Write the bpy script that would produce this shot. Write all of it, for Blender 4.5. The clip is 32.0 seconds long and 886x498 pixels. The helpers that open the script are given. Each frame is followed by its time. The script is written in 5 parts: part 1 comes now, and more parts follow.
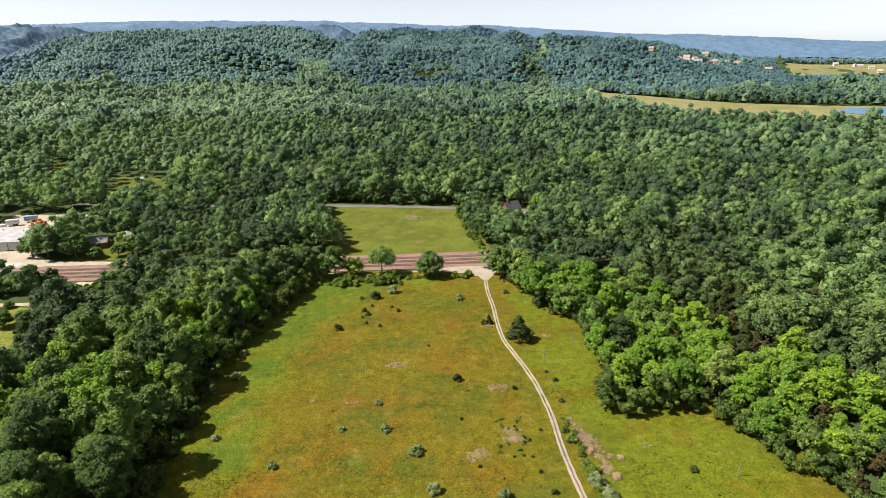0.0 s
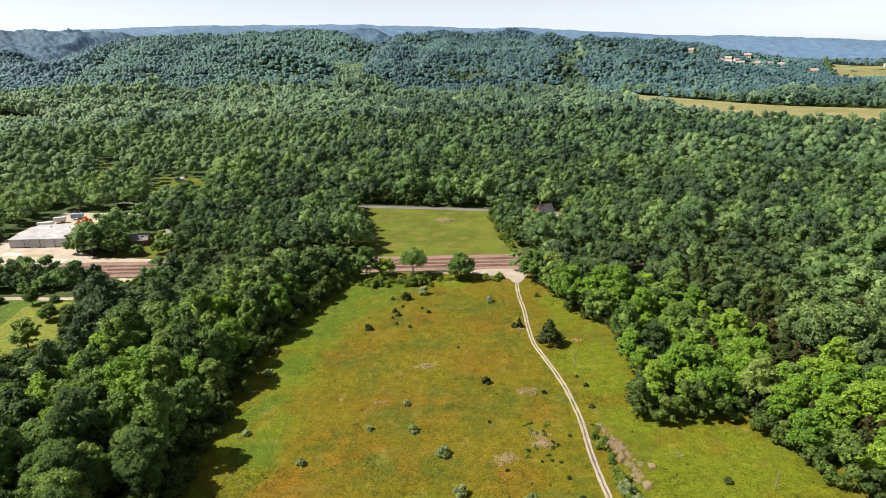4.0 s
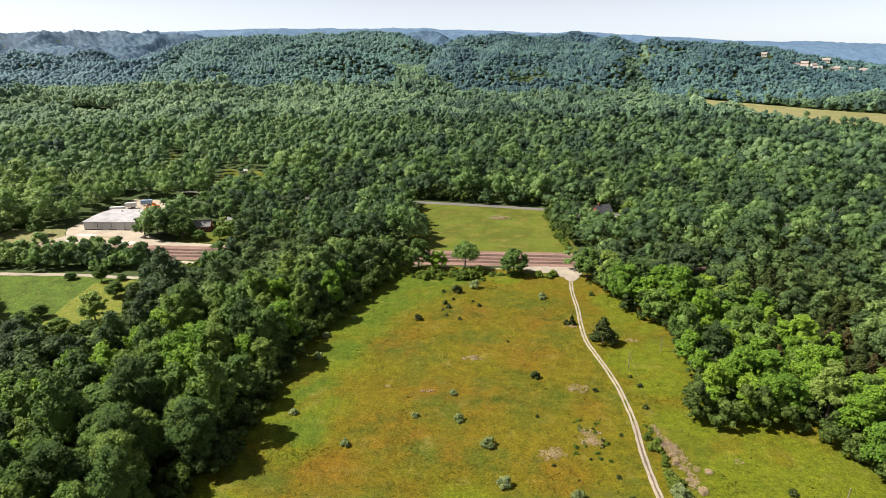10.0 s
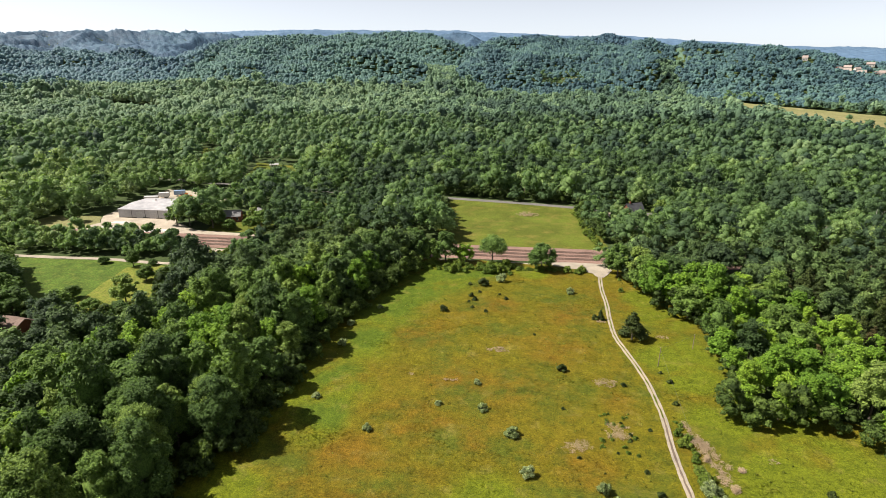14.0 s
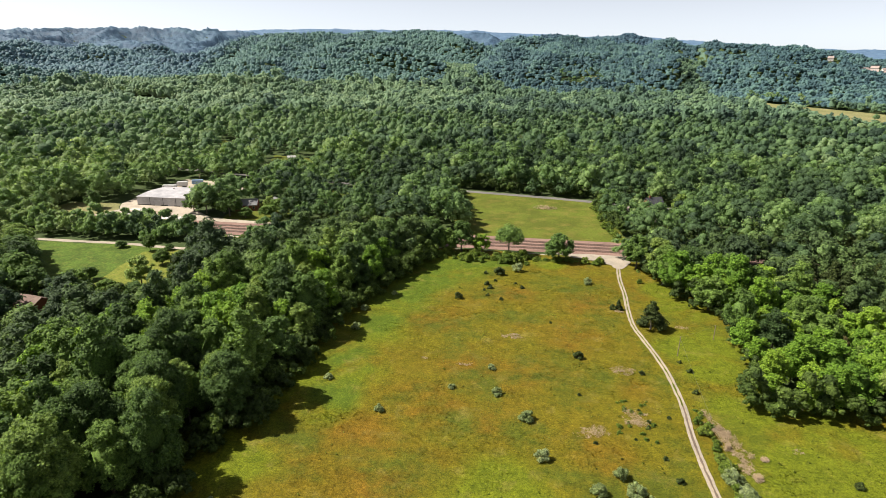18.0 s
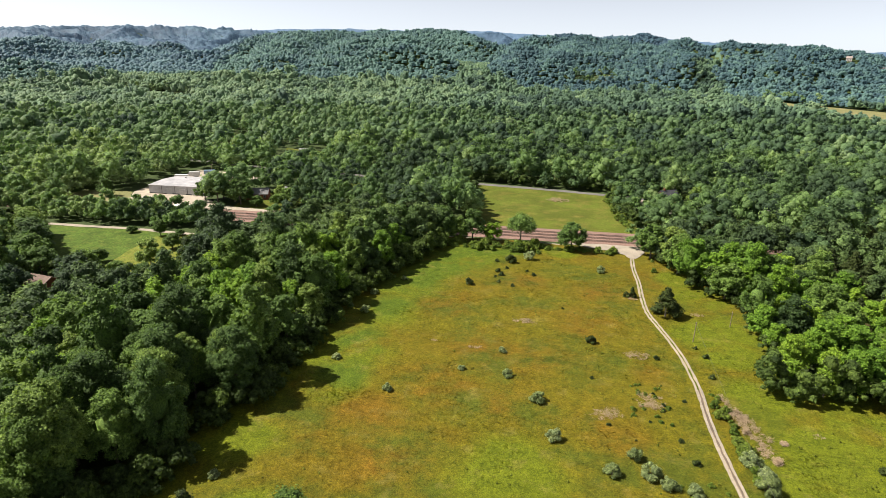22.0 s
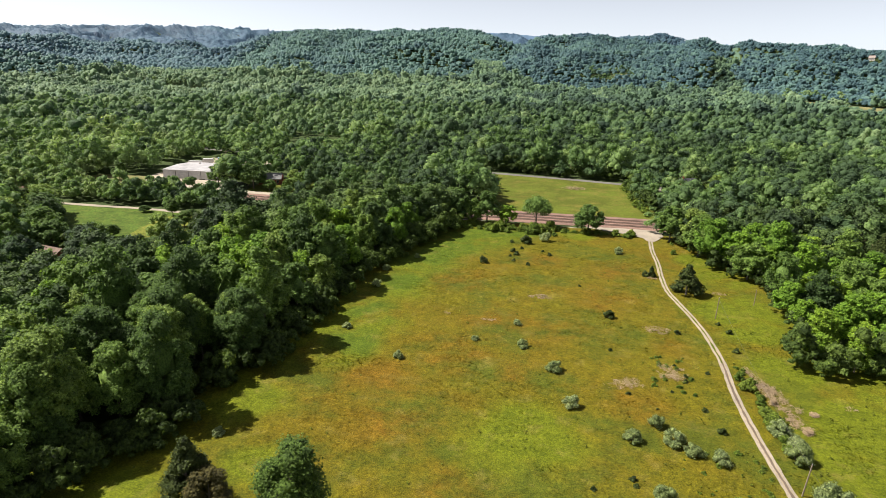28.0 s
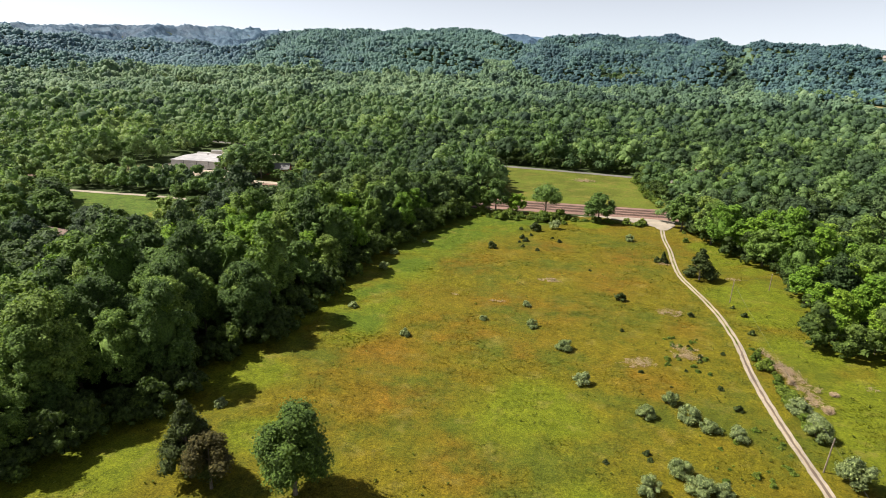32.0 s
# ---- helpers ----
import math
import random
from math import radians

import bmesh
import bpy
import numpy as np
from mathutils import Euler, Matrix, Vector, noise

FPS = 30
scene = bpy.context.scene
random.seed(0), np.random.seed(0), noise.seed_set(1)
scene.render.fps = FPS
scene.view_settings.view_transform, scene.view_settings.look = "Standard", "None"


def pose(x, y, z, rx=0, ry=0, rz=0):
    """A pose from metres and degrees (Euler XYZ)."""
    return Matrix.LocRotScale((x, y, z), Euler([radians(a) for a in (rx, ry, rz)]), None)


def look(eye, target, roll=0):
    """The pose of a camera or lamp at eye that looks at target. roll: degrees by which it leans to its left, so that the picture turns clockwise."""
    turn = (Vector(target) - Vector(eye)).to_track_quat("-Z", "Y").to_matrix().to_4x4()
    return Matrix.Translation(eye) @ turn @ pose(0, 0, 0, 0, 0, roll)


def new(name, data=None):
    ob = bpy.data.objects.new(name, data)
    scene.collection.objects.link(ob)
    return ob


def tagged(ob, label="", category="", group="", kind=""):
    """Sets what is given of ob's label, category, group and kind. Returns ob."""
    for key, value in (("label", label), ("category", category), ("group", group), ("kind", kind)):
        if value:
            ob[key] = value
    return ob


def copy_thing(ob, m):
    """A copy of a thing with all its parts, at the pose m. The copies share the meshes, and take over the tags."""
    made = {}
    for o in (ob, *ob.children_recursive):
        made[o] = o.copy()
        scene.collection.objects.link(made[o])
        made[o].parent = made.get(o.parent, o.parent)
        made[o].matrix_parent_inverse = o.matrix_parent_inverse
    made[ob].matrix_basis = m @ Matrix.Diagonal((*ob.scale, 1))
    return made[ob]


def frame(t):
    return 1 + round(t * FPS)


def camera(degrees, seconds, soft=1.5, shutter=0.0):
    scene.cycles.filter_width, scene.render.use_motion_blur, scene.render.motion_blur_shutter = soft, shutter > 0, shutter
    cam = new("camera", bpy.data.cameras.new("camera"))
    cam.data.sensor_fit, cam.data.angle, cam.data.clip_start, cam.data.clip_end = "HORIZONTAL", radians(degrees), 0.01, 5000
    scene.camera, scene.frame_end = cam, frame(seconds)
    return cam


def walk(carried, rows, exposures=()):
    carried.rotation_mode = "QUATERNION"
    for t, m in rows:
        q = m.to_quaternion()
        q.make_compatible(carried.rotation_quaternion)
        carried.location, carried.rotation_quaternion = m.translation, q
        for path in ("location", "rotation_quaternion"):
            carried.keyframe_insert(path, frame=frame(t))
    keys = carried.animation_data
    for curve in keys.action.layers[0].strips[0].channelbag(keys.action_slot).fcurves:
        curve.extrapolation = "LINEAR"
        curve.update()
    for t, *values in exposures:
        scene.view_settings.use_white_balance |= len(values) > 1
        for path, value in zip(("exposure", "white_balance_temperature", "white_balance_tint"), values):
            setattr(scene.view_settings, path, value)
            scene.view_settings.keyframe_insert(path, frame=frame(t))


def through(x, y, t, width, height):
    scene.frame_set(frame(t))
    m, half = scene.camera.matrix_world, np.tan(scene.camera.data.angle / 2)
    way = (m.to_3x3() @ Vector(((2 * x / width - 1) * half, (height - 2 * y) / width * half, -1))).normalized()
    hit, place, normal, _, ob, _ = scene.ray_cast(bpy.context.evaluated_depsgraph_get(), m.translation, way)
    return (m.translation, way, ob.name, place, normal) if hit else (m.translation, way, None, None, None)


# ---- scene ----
cam = camera(73.5, 32.0, 0.4)
# seconds, eye in metres, yaw, pitch and roll in degrees
ROWS = [
    (0.0, -0.034, -0.702, 90.322, -0.894, -18.594, -0.807),
    (1.0, 0.181, -0.678, 90.592, -0.134, -18.520, -0.850),
    (2.0, 0.367, -0.650, 90.597, 0.703, -18.439, -0.934),
    (3.0, 0.520, -0.612, 90.382, 1.569, -18.366, -1.013),
    (4.0, 0.641, -0.559, 89.986, 2.453, -18.299, -1.058),
    (5.0, 0.729, -0.488, 89.440, 3.353, -18.233, -1.059),
    (6.0, 0.788, -0.400, 88.769, 4.269, -18.161, -1.014),
    (7.0, 0.820, -0.293, 87.994, 5.194, -18.079, -0.930),
    (8.0, 0.830, -0.170, 87.129, 6.117, -17.989, -0.815),
    (9.0, 0.821, -0.032, 86.186, 7.019, -17.892, -0.681),
    (10.0, 0.799, 0.119, 85.175, 7.880, -17.794, -0.538),
    (11.0, 0.766, 0.281, 84.101, 8.684, -17.701, -0.392),
    (12.0, 0.727, 0.451, 82.969, 9.414, -17.618, -0.250),
    (13.0, 0.684, 0.626, 81.784, 10.062, -17.548, -0.115),
    (14.0, 0.641, 0.805, 80.548, 10.627, -17.494, 0.013),
    (15.0, 0.599, 0.986, 79.264, 11.112, -17.454, 0.133),
    (16.0, 0.558, 1.168, 77.935, 11.528, -17.426, 0.247),
    (17.0, 0.520, 1.349, 76.562, 11.888, -17.405, 0.356),
    (18.0, 0.482, 1.530, 75.150, 12.207, -17.385, 0.459),
    (19.0, 0.446, 1.709, 73.702, 12.498, -17.362, 0.557),
    (20.0, 0.408, 1.889, 72.223, 12.773, -17.331, 0.647),
    (21.0, 0.367, 2.068, 70.717, 13.037, -17.289, 0.727),
    (22.0, 0.321, 2.249, 69.189, 13.295, -17.236, 0.796),
    (23.0, 0.268, 2.433, 67.646, 13.544, -17.175, 0.852),
    (24.0, 0.207, 2.620, 66.093, 13.782, -17.111, 0.898),
    (25.0, 0.137, 2.812, 64.536, 14.005, -17.048, 0.936),
    (26.0, 0.059, 3.010, 62.980, 14.213, -16.992, 0.974),
    (27.0, -0.026, 3.213, 61.429, 14.409, -16.948, 1.019),
    (28.0, -0.114, 3.421, 59.888, 14.603, -16.915, 1.081),
    (29.0, -0.198, 3.633, 58.356, 14.806, -16.888, 1.161),
    (30.0, -0.268, 3.845, 56.833, 15.022, -16.854, 1.251),
    (31.0, -0.313, 4.052, 55.314, 15.239, -16.795, 1.317),
    (32.0, -0.314, 4.248, 53.791, 15.396, -16.683, 1.286),
]
walk(cam, [(t, pose(x, y, z, 0, 0, yaw) @ pose(0, 0, 0, 90 + pitch) @ pose(0, 0, 0, 0, 0, roll)) for t, x, y, z, yaw, pitch, roll in ROWS])

# ---- light ----
SUN_TO = Vector((-0.97, -0.10, 1.20)).normalized()
sun = new("sun", bpy.data.lights.new("sun", "SUN"))
sun.data.energy, sun.data.angle, sun.data.color = 5.0, radians(0.6), (1.0, 0.945, 0.84)
sun.matrix_world = look(SUN_TO * 300, (0, 0, 0))
world = bpy.data.worlds.new("sky")
scene.world = world
world.use_nodes = True
wn = world.node_tree
sky = wn.nodes.new("ShaderNodeTexSky")
sky.sky_type, sky.sun_disc = "NISHITA", False
sky.sun_elevation, sky.sun_rotation = math.asin(SUN_TO.z), math.atan2(SUN_TO.x, SUN_TO.y)
sky.air_density, sky.dust_density, sky.ozone_density = 0.5, 0.4, 1.5
pale = wn.nodes.new("ShaderNodeHueSaturation")
pale.inputs["Saturation"].default_value = 0.3
wn.links.new(sky.outputs[0], pale.inputs["Color"])
wn.links.new(pale.outputs[0], wn.nodes["Background"].inputs[0])
wn.nodes["Background"].inputs[1].default_value = 0.084
scene.view_settings.exposure = 0.95


# ---- materials ----
class Mat:
    """A node material, with short calls for its nodes."""

    def __init__(self, name):
        self.m = bpy.data.materials.new(name)
        self.m.use_nodes = True
        self.t = self.m.node_tree
        self.bsdf = self.t.nodes["Principled BSDF"]
        self.out = self.t.nodes["Material Output"]

    def n(self, kind, **kw):
        node = self.t.nodes.new("ShaderNode" + kind)
        for k, v in kw.items():
            node.inputs[k.replace("_", " ")].default_value = v
        return node

    def l(self, a, b):
        self.t.links.new(a, b)

    def place(self):
        return self.n("NewGeometry").outputs["Position"]

    def noise(self, scale, detail=4.0, rough=0.55, vec=None):
        node = self.n("TexNoise", Scale=scale, Detail=detail, Roughness=rough)
        self.l(vec if vec is not None else self.place(), node.inputs["Vector"])
        return node.outputs["Fac"]

    def ramp(self, fac, *stops):
        node = self.n("ValToRGB")
        el = node.color_ramp.elements
        while len(el) < len(stops):
            el.new(0.5)
        for e, (p, c) in zip(el, stops):
            e.position, e.color = p, (*c, 1) if len(c) == 3 else c
        self.l(fac, node.inputs[0])
        return node.outputs[0]

    def mix(self, fac, a, b, blend="MIX"):
        node = self.n("MixRGB")
        node.blend_type = blend
        for s, v in zip(node.inputs, (fac, a, b)):
            if isinstance(v, (int, float)):
                s.default_value = v
            elif isinstance(v, tuple):
                s.default_value = (*v, 1)
            else:
                self.l(v, s)
        return node.outputs[0]

    def bump(self, height, strength=0.5, dist=0.1):
        node = self.n("Bump", Strength=strength, Distance=dist)
        self.l(height, node.inputs["Height"])
        self.l(node.outputs[0], self.bsdf.inputs["Normal"])

    def done(self, colour, rough=0.8, metal=0.0, spec=0.3):
        b = self.bsdf.inputs
        if isinstance(colour, tuple):
            b["Base Color"].default_value = (*colour, 1)
        else:
            self.l(colour, b["Base Color"])
        b["Roughness"].default_value, b["Metallic"].default_value = rough, metal
        b["Specular IOR Level"].default_value = spec
        return self.m


W1, K0 = (1.0, 1.0, 1.0), (0.0, 0.0, 0.0)


def leaf_mat(name, *tints, source="object", through=0.25, fine=2.8, vary=0.40, mottle=0.60):
    """Foliage: a tint for each tree, a grain for each leaf clump, and light that passes through the leaves."""
    m = Mat(name)
    if source == "object":
        tint = m.n("ObjectInfo").outputs["Random"]
    else:
        at = m.n("Attribute")
        at.attribute_name = "tint"
        tint = at.outputs["Fac"]
    col = m.ramp(tint, *((k / (len(tints) - 1), c) for k, c in enumerate(tints)))
    grain = m.ramp(m.n("NewGeometry").outputs["Random Per Island"], (0.0, (1 - vary, 1 - 0.9 * vary, 1 - vary)), (1.0, (1 + vary, 1 + 0.85 * vary, 1 + 0.6 * vary)))
    col = m.mix(1.0, col, grain, "MULTIPLY")
    sprays = m.noise(fine, 4.0, 0.7)
    col = m.mix(1.0, col, m.ramp(sprays, (0.32, (1 - mottle, 1 - 0.95 * mottle, 1 - 0.95 * mottle)), (0.68, (1 + mottle, 1 + 0.85 * mottle, 1 + 0.55 * mottle))), "MULTIPLY")
    m.bump(sprays, min(1.0, 2 * mottle), 1.0 / fine)
    m.done(col, 0.58, 0.0, 0.2)
    tr = m.n("BsdfTranslucent")
    m.l(m.mix(1.0, col, (1.25, 1.3, 0.75), "MULTIPLY"), tr.inputs["Color"])
    mixer = m.n("MixShader", Fac=through)
    m.l(m.bsdf.outputs[0], mixer.inputs[1])
    m.l(tr.outputs[0], mixer.inputs[2])
    m.l(mixer.outputs[0], m.out.inputs["Surface"])
    return m.m


LEAF = leaf_mat("broadleaf", (0.048, 0.088, 0.030), (0.077, 0.139, 0.037), (0.111, 0.191, 0.046), (0.150, 0.240, 0.055), (0.199, 0.280, 0.072))
LEAF_BRIGHT = leaf_mat("young_broadleaf", (0.110, 0.216, 0.029), (0.155, 0.280, 0.032), (0.201, 0.320, 0.037))
WOODS = ((0.055, 0.096, 0.058), (0.091, 0.158, 0.076), (0.136, 0.229, 0.090), (0.191, 0.295, 0.119), (0.256, 0.347, 0.161))
LEAF_WOODS = leaf_mat("woods_foliage", *WOODS, source="tint", through=0.4, fine=1.9, vary=0.36, mottle=0.58)
LEAF_INNER = leaf_mat("inner_foliage", (0.056, 0.093, 0.049), (0.089, 0.145, 0.057), (0.130, 0.203, 0.073), (0.180, 0.267, 0.091), source="tint", fine=1.6)
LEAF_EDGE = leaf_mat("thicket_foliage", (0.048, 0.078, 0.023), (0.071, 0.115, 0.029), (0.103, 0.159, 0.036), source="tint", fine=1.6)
# bluish far foliage: distance haze put into the leaf colour, stronger farther out
LEAF_DISTANT_HAZE = leaf_mat("hazed_valley_foliage", (0.049, 0.091, 0.065), (0.082, 0.143, 0.083), (0.118, 0.203, 0.102), (0.164, 0.261, 0.127), (0.213, 0.304, 0.163), source="tint", through=0.4, fine=1.6, vary=0.22, mottle=0.5)
LEAF_VALLEY_HAZE = leaf_mat("hazed_far_valley_foliage", (0.050, 0.093, 0.077), (0.076, 0.134, 0.097), (0.106, 0.182, 0.119), (0.144, 0.233, 0.144), (0.188, 0.277, 0.170), source="tint", fine=1.3, vary=0.22, mottle=0.5)
LEAF_HILLS_HAZE = leaf_mat("hazed_hill_foliage", (0.044, 0.092, 0.118), (0.058, 0.115, 0.140), (0.076, 0.145, 0.161), (0.100, 0.184, 0.184), (0.123, 0.217, 0.201), source="tint", fine=1.1, vary=0.16, mottle=0.30)
LEAF_UPPER_HAZE = leaf_mat("hazed_upper_hill_foliage", (0.044, 0.089, 0.138), (0.06, 0.116, 0.171), (0.081, 0.151, 0.202), (0.108, 0.192, 0.232), source="tint", fine=0.9, vary=0.14, mottle=0.28)
LEAF_BACK_HAZE = leaf_mat("hazed_back_hill_foliage", (0.044, 0.086, 0.158), (0.062, 0.117, 0.201), (0.087, 0.157, 0.243), (0.116, 0.199, 0.280), source="tint", fine=0.4, vary=0.12, mottle=0.38)
LEAF_RIDGE_HAZE = leaf_mat("hazed_ridge_foliage", (0.072, 0.126, 0.215), (0.085, 0.144, 0.236), (0.101, 0.166, 0.262), source="tint", through=0.05, fine=0.05, vary=0.05, mottle=0.12)
LEAF_OLIVE = leaf_mat("silvery_shrub_foliage", (0.192, 0.248, 0.105), (0.234, 0.293, 0.140), (0.282, 0.344, 0.183), fine=2.5)
LEAF_CEDAR = leaf_mat("cedar_foliage", (0.036, 0.056, 0.016), (0.048, 0.070, 0.018), (0.060, 0.082, 0.020), through=0.08, fine=2.0)
LEAF_RUST = leaf_mat("rusty_cedar_foliage", (0.052, 0.046, 0.018), (0.068, 0.057, 0.022), (0.086, 0.077, 0.026), through=0.1, fine=2.0)
LEAF_WEED = leaf_mat("weed_foliage", (0.105, 0.135, 0.016), (0.140, 0.170, 0.020), (0.175, 0.195, 0.030), source="tint", fine=3.0)
LEAF_FIELD = leaf_mat("field_tree_foliage", (0.056, 0.108, 0.022), (0.072, 0.130, 0.026), (0.088, 0.150, 0.030), fine=2.4)
LEAF_LOW = leaf_mat("low_shrub_foliage", (0.090, 0.147, 0.023), (0.125, 0.186, 0.029), (0.160, 0.217, 0.037), fine=2.2)


def bark_mat():
    m = Mat("bark")
    f = m.noise(3.0, 5.0)
    m.bump(f, 0.6, 0.05)
    return m.done(m.ramp(f, (0.3, (0.07, 0.055, 0.042)), (0.7, (0.20, 0.17, 0.135))), 0.9)


BARK = bark_mat()


LUSH = ((-48, 195, 14), (-35, 213, 12), (-56, 188, 10), (-46, 216, 10), (46, 166, 12), (34, 206, 9), (-72, 75, 12), (-70, 95, 10), (-72, 58, 13), (-66, 113, 9), (-64, 131, 9), (-67, 150, 9), (58, 140, 16), (40, 150, 10), (66, 112, 16), (48, 96, 14), (-9, 91, 13), (-60, 86, 11), (-62, 104, 7), (-62, 124, 8), (-66, 140, 8), (-68, 158, 9), (-68, 178, 11), (-58, 205, 14), (-40, 222, 12), (-6, 226, 8),
        (60, 100, 18), (48, 112, 14), (36, 160, 13), (38, 190, 11), (60, 120, 14), (44, 130, 12), (-64, 60, 9), (2, 72, 6), (-48, 72, 6), (-52, 130, 12), (-52, 152, 11), (-52, 113, 10), (-52, 176, 13), (-44, 208, 15))
VERDANT = ((-45, 205, 20), (-52, 182, 15), (-38, 221, 14), (-54, 158, 10), (-53, 135, 9), (-50, 117, 8), (-24, 222, 9))
RUSTY = ((-28, 118, 13), (-12, 113, 9), (-38, 104, 12), (-20, 134, 12), (-7, 140, 11), (-36, 165, 12), (4, 160, 13), (-17, 74, 10), (-30, 88, 10), (12, 108, 8), (20, 136, 7), (8, 188, 12), (-15, 190, 10))


def field_mat(name="meadow_grass", through=0.0):
    """Rough summer grass: broad green and rust patches, thatch and fine tussocks."""
    m = Mat(name)
    patchy = m.noise(0.028, 6.0, 0.66)
    blotch = m.noise(0.33, 5.0, 0.68, m.shifted((17.0, 53.0, 0.0)))
    fine = m.noise(1.9, 7.0, 0.72)
    tuss = m.noise(4.5, 4.0, 0.75)
    warp = m.noise(0.07, 3.0, 0.6)

    def spots(where, lo, hi):
        total = None
        for x, y, r in where:
            d = m.n("VectorMath")
            d.operation = "DISTANCE"
            m.l(m.place(), d.inputs[0])
            d.inputs[1].default_value = (x, y, 0)
            f = m.n("MapRange", **{"From Min": r * 1.25, "From Max": r * 0.25, "To Min": 0.0, "To Max": 1.0})
            m.l(d.outputs["Value"], f.inputs["Value"])
            if total is None:
                total = f.outputs[0]
            else:
                a = m.n("Math")
                a.operation = "MAXIMUM"
                m.l(total, a.inputs[0])
                m.l(f.outputs[0], a.inputs[1])
                total = a.outputs[0]
        a = m.n("Math")
        a.operation = "MULTIPLY"
        m.l(total, a.inputs[0])
        m.l(m.ramp(warp, (0.32, (0.25, 0.25, 0.25)), (0.62, W1)), a.inputs[1])
        return m.ramp(a.outputs[0], (lo, K0), (hi, W1))

    olive = m.ramp(fine, (0.34, (0.068, 0.062, 0.006)), (0.66, (0.155, 0.133, 0.009)))
    rust = m.ramp(fine, (0.34, (0.091, 0.055, 0.006)), (0.66, (0.192, 0.110, 0.012)))
    green = m.ramp(fine, (0.34, (0.066, 0.083, 0.007)), (0.66, (0.144, 0.162, 0.010)))
    deep = m.ramp(fine, (0.34, (0.043, 0.060, 0.008)), (0.66, (0.088, 0.104, 0.011)))
    col = m.mix(m.ramp(patchy, (0.45, K0), (0.64, (0.55, 0.55, 0.55))), olive, rust)
    col = m.mix(spots(RUSTY, 0.15, 0.95), col, rust)
    col = m.mix(m.ramp(m.noise(0.05, 6.0, 0.66, m.shifted((71.0, 13.0, 0.0))), (0.48, K0), (0.62, (0.85, 0.85, 0.85))), col, deep)
    col = m.mix(spots(LUSH, 0.12, 0.55), col, green)
    col = m.mix(spots(VERDANT, 0.10, 0.60), col, m.ramp(fine, (0.34, (0.047, 0.074, 0.008)), (0.66, (0.100, 0.136, 0.012))))
    straw = m.ramp(m.noise(0.16, 6.0, 0.7, m.shifted((5.0, 37.0, 0.0))), (0.56, K0), (0.74, (0.6, 0.6, 0.6)))
    col = m.mix(straw, col, (0.215, 0.172, 0.045))
    col = m.mix(1.0, col, m.ramp(blotch, (0.34, (0.74, 0.78, 0.74)), (0.66, (1.16, 1.14, 1.10))), "MULTIPLY")
    col = m.mix(1.0, col, m.ramp(tuss, (0.34, (0.50, 0.52, 0.50)), (0.66, (1.46, 1.43, 1.36))), "MULTIPLY")
    m.bump(tuss, 0.6, 0.16)
    m.done(col, 0.9, 0.0, 0.1)
    if through:
        tr = m.n("BsdfTranslucent")
        m.l(m.mix(1.0, col, (1.2, 1.2, 0.8), "MULTIPLY"), tr.inputs["Color"])
        mixer = m.n("MixShader", Fac=through)
        m.l(m.bsdf.outputs[0], mixer.inputs[1])
        m.l(tr.outputs[0], mixer.inputs[2])
        m.l(mixer.outputs[0], m.out.inputs["Surface"])
    return m.m


def shifted(self, by):
    node = self.n("VectorMath")
    node.operation = "ADD"
    self.l(self.place(), node.inputs[0])
    node.inputs[1].default_value = by
    return node.outputs[0]


Mat.shifted = shifted


def speckled(name, a, b, scale, rough=0.9, big=None, bump=0.4, dist=0.05, metal=0.0, spec=0.2):
    m = Mat(name)
    f = m.noise(scale, 6.0, 0.65)
    g = m.noise(big or scale * 0.08, 4.0, 0.6)
    col = m.mix(1.0, m.ramp(f, (0.3, a), (0.7, b)), m.ramp(g, (0.3, (0.78, 0.78, 0.78)), (0.7, (1.18, 1.16, 1.14))), "MULTIPLY")
    m.bump(f, bump, dist)
    return m.done(col, rough, metal, spec)


FIELD = field_mat()
BLADES = field_mat("grass_blades", 0.45)
FLOOR = speckled("forest_floor", (0.026, 0.042, 0.012), (0.055, 0.078, 0.022), 0.5, 0.95)


def pasture_mat(name, dull, fresh, dry, scale=0.05):
    """Shorter grass: drifts of dull, fresh and dry growth with a fine grain."""
    m = Mat(name)
    fine = m.noise(1.4, 7.0, 0.78)
    col = m.mix(m.ramp(m.noise(scale, 5.0, 0.65), (0.40, K0), (0.60, W1)), dull, fresh)
    col = m.mix(m.ramp(m.noise(scale * 2.2, 5.0, 0.7, m.shifted((31.0, 9.0, 0.0))), (0.50, K0), (0.68, (0.85, 0.85, 0.85))), col, dry)
    col = m.mix(1.0, col, m.ramp(fine, (0.38, (0.58, 0.60, 0.58)), (0.62, (1.40, 1.36, 1.30))), "MULTIPLY")
    m.bump(fine, 0.6, 0.15)
    return m.done(col, 0.92, 0.0, 0.1)


GRASS = pasture_mat("pasture_grass", (0.073, 0.085, 0.013), (0.098, 0.120, 0.017), (0.155, 0.133, 0.031))
LAWN = pasture_mat("green_pasture", (0.050, 0.080, 0.014), (0.078, 0.124, 0.020), (0.112, 0.132, 0.026), 0.16)
HAY = pasture_mat("mown_grass", (0.112, 0.132, 0.022), (0.144, 0.162, 0.028), (0.185, 0.170, 0.045), 0.2)
# blue-green to match the hills: distance haze put into the grass colour
CUT_GRASS_HAZE = pasture_mat("hazed_cut_grass", (0.070, 0.118, 0.085), (0.085, 0.138, 0.100), (0.100, 0.145, 0.105), 0.1)
STRAW = pasture_mat("dry_straw_grass", (0.150, 0.148, 0.062), (0.190, 0.182, 0.085), (0.250, 0.215, 0.115), 0.02)
